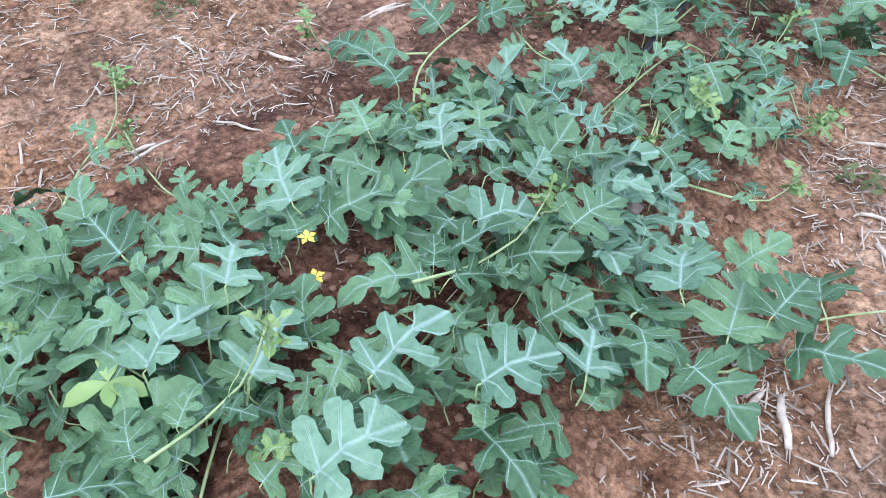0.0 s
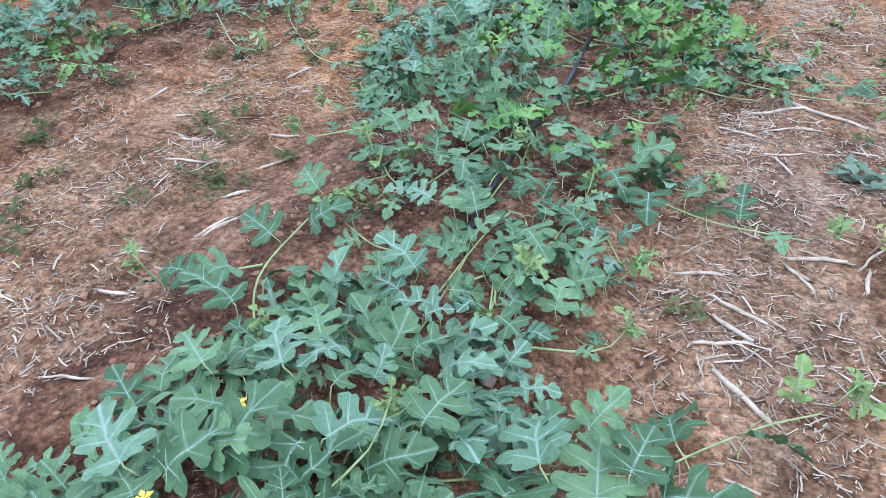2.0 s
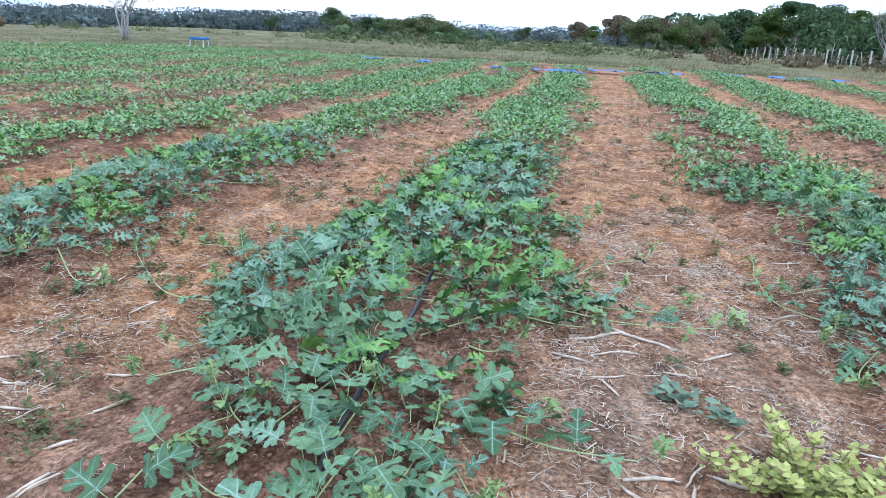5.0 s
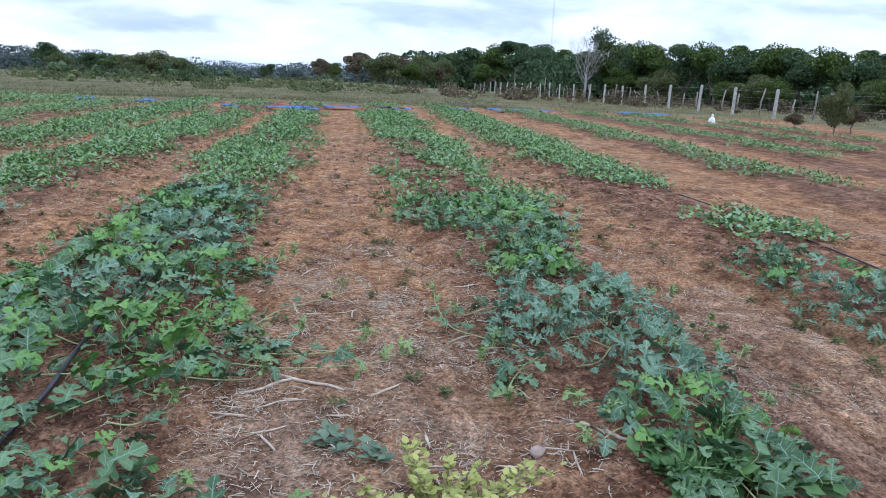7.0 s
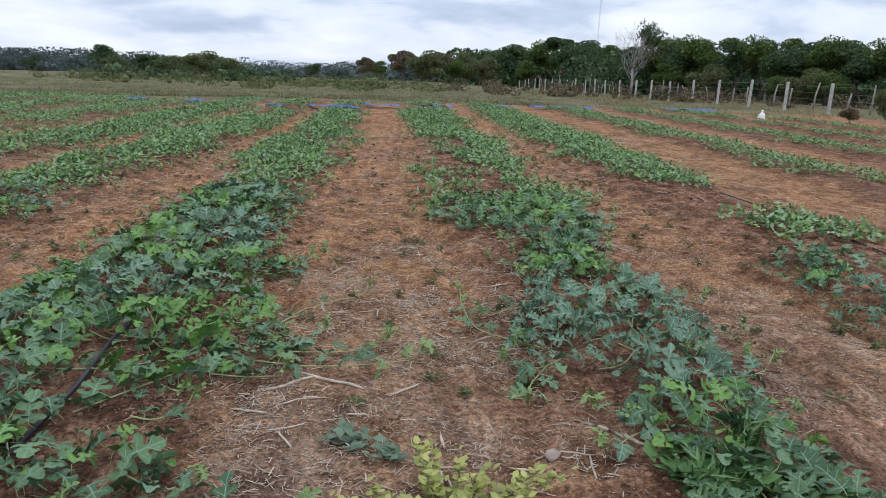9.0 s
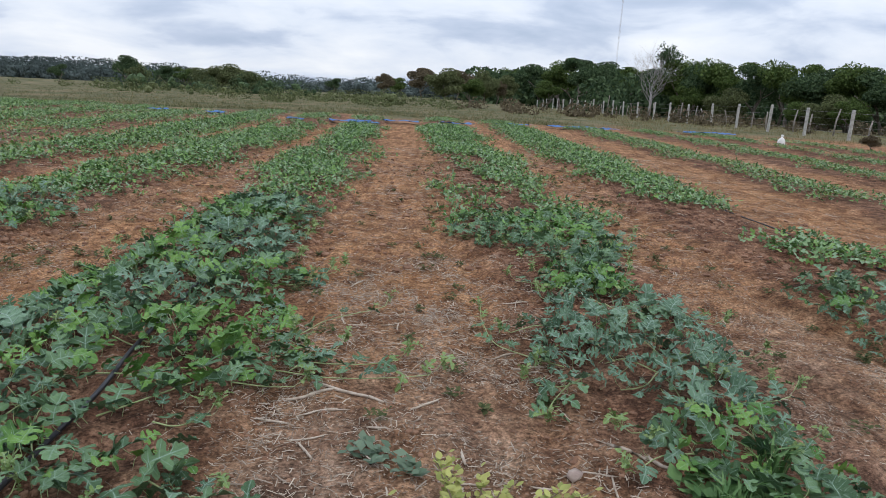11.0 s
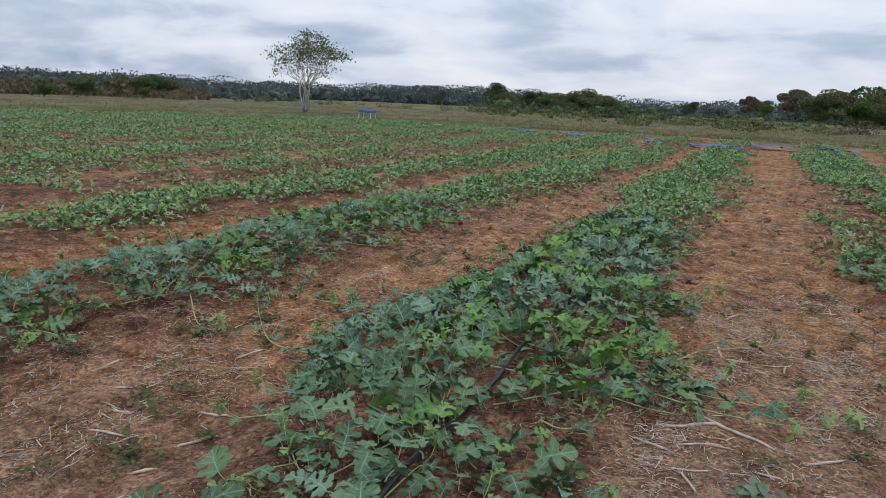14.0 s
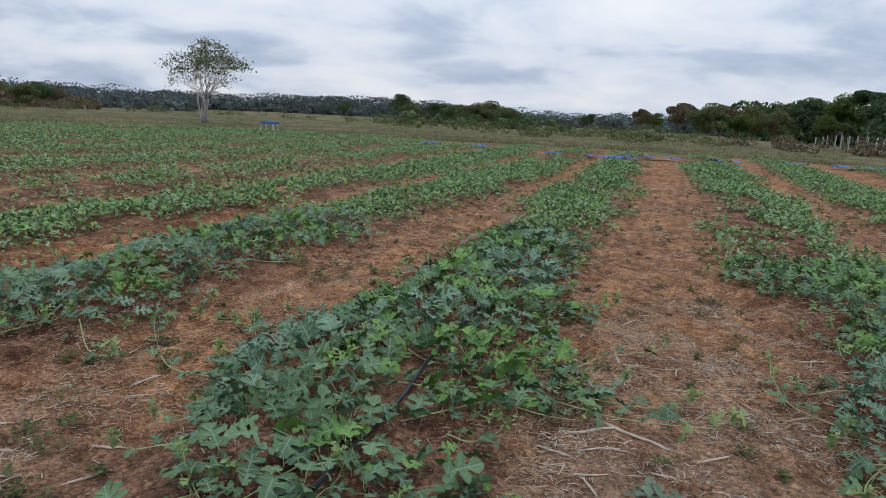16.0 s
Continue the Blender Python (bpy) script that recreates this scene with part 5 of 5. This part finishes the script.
pasture("dry_grass", 2600, 261, 0.13, DRY_GRASS, lambda r: (r.uniform(10, 30), r.uniform(26, 70)), "tall dry grass along the fence line")
pasture("rough_grass", 8500, 262, 0.10, GRASS_OLIVE, lambda r: polar(r.uniform(-75, 12), 29 + 60 * r.random() ** 2), "rough green pasture grass behind the field")
pasture("dry_grass", 6000, 263, 0.11, DRY_GRASS, lambda r: polar(r.uniform(-75, 20), 30 + 70 * r.random() ** 2), "patches of dry grass behind the field")


# ---- fence ----
def fence():
    root = tagged(new("field_fence"), "wire fence on square pale concrete posts", "fence")
    rng = random.Random(271)
    tops = []
    for i in range(-2, 22):
        x, y = 19.3 + rng.uniform(-0.1, 0.1), 30 + 3.7 * i + rng.uniform(-0.15, 0.15)
        z = far_z(x, y)
        lean, h, w = Vector((rng.gauss(0, 0.018), rng.gauss(0, 0.018), 0)), 1.35 * rng.uniform(0.93, 1.06), 0.056
        s = Soup()
        lo = [Vector((x + a * w, y + b * w, z - 0.3)) for a, b in ((-1, -1), (1, -1), (1, 1), (-1, 1))]
        hi = [p + lean * h + Vector((0, 0, h + 0.3)) for p in lo]
        cap = [Vector(((p.x + x + lean.x * h) / 2, (p.y + y + lean.y * h) / 2, p.z + 0.025)) for p in hi]
        s.add(lo + hi + cap, [(0, 1, 5, 4), (1, 2, 6, 5), (2, 3, 7, 6), (3, 0, 4, 7), (4, 5, 9, 8), (5, 6, 10, 9), (6, 7, 11, 10), (7, 4, 8, 11), (8, 9, 10, 11)])
        s.make("post", CONCRETE, root)
        tops.append((x, y, z, h, lean))
    for k in range(4):
        s = Soup()
        s.tube([Vector((x - 0.07, y, z)) + lean * h + Vector((0, 0, h * (0.25 + 0.22 * k))) for x, y, z, h, lean in tops], 0.006, 3)
        s.make("wire", WIRE, root)
    return root


def stake_line():
    root = tagged(new("stake_fence"), "weathered wooden stakes of a second fence line", "fence")
    rng = random.Random(272)
    for i in range(34):
        x, y = 22.3 + rng.uniform(-0.4, 0.4), 27 + 2.3 * i + rng.uniform(-0.5, 0.5)
        z = far_z(x, y)
        h = rng.uniform(0.9, 1.5)
        if rng.random() < 0.12:
            h = 2.1
        s = Soup()
        s.tube([(x, y, z - 0.2), (x + rng.gauss(0, 0.03), y, z + h * 0.5), (x + rng.gauss(0, 0.07), y + rng.gauss(0, 0.06), z + h)], [0.05, 0.045, 0.035], 6)
        s.make("stake", WOOD_GREY, root, True)
    return root


WOOD_GREY = simple("stake_wood", (0.18, 0.15, 0.12), (0.36, 0.32, 0.28), 9, 0.9, 0.5)
fence()
stake_line()


def short_post(bearing, dist, h):
    x, y = polar(bearing, dist)
    z = far_z(x, y)
    s = Soup()
    s.tube([(x, y, z - 0.2), (x + 0.01, y, z + h * 0.5), (x, y, z + h)], [0.06, 0.055, 0.05], 7)
    tagged(s.make("short_post", WOOD_GREY), "short dark wooden post in the pasture", "post")


short_post(-45.0, 43, 0.62)


# ---- blue sheets, stand, sack and mast ----
def blue_sheet(x, y, length, width, turn, seed):
    """A crumpled strip of plastic on the ground."""
    rng = random.Random(seed)
    n, m = 14, 4
    c, q = math.cos(turn), math.sin(turn)
    vs = []
    for side in (1, 0):
        for i in range(n):
            for j in range(m):
                u, v = (i / (n - 1) - 0.5) * length, (j / (m - 1) - 0.5) * width * (1 + 0.3 * math.sin(i * 1.7 + seed))
                px, py = x + u * c - v * q, y + u * q + v * c
                vs.append((px, py, far_z(px, py) + 0.07 + 0.07 * abs(float(vnoise(px, py, 0.22, seed))) + (0.006 if side else 0)))
    fs = []
    k = n * m
    for i in range(n - 1):
        for j in range(m - 1):
            a = i * m + j
            fs += [(a, a + m, a + m + 1, a + 1), (k + a, k + a + 1, k + a + m + 1, k + a + m)]
    ob = mesh_object("blue_sheet", vs, fs, BLUE, None, None, True)
    return tagged(ob, "crumpled strip of blue plastic sheet on the soil", "plastic sheet", "blue sheets at the row ends")


for i, (x, y, L) in enumerate(((-3.62, 22.0, 0.4), (-1.95, 22.5, 1.0), (-1.5, 21.8, 0.7), (-0.35, 23.6, 0.85), (1.55, 24.2, 0.9), (3.7, 25.4, 1.0), (5.6, 25.9, 0.9), (6.5, 26.0, 0.9), (7.3, 26.1, 0.7), (11.2, 27.2, 1.2), (12.4, 27.4, 0.9), (-8.3, 23.5, 0.5), (-6.3, 23.0, 0.4))):
    blue_sheet(x, y, L * 1.35, 0.5, 0.1 + 0.05 * i, 300 + i)


def blue_stand(bearing, dist):
    x, y = polar(bearing, dist)
    z = far_z(x, y)
    root = tagged(new("blue_stand"), "low blue-topped stand on thin legs", "stand")
    root.location = (x, y, z)
    bm = bmesh.new()
    bmesh.ops.create_cube(bm, size=1.0)
    bmesh.ops.scale(bm, vec=(0.62, 0.45, 0.09), verts=bm.verts)
    bmesh.ops.translate(bm, vec=(0, 0, 0.40), verts=bm.verts)
    bmesh.ops.bevel(bm, geom=bm.edges[:], offset=0.02, segments=2, affect="EDGES")
    me = bpy.data.meshes.new("top")
    bm.to_mesh(me)
    bm.free()
    me.materials.append(BLUE)
    new("top", me).parent = root
    for a, b in ((-1, -1), (1, -1), (1, 1), (-1, 1)):
        s = Soup()
        s.tube([(a * 0.29, b * 0.2, -0.05), (a * 0.27, b * 0.18, 0.36)], 0.018, 6)
        s.make("leg", STEEL, root)


blue_stand(-32.1, 29.5)


def sack(bearing, dist):
    x, y = polar(bearing, dist)
    z = far_z(x, y)
    root = tagged(new("white_sack"), "small white filled sack standing on the soil", "sack")
    root.location = (x, y, z)
    s = Soup()
    rng = random.Random(311)
    pts = [(0, 0, -0.02), (0.005, 0, 0.04), (0, 0, 0.14), (0.01, 0, 0.22), (0.01, 0.01, 0.26)]
    s.tube(pts, [0.10, 0.125, 0.12, 0.08, 0.03], 10)
    s.make("body", WHITE, root, True)
    t = Soup()
    t.tube([(0.01, 0.01, 0.25), (0.0, 0.01, 0.29), (0.03, 0.02, 0.33)], [0.022, 0.035, 0.05], 8)
    t.make("tied_neck", WHITE, root, True)


sack(28.4, 26.6)


def mast(bearing, dist, tall):
    x, y = polar(bearing, dist)
    z = far_z(x, y)
    root = tagged(new("radio_mast"), "thin guyed lattice radio mast far behind the wood", "mast")
    root.location = (x, y, z)
    legs = [(0.34 * math.cos(a), 0.34 * math.sin(a)) for a in (0.3, 2.4, 4.5)]
    for a, b in legs:
        s = Soup()
        s.tube([(a, b, 0), (a, b, tall)], 0.045, 4)
        s.make("leg", STEEL, root)
    s = Soup()
    n = int(tall / 1.5)
    for i in range(n):
        p, q = legs[i % 3], legs[(i + 1) % 3]
        s.tube([(*p, i * 1.5), (*q, i * 1.5 + 1.5)], 0.025, 3)
    s.make("bracing", STEEL, root)


mast(15.95, 400, 78)
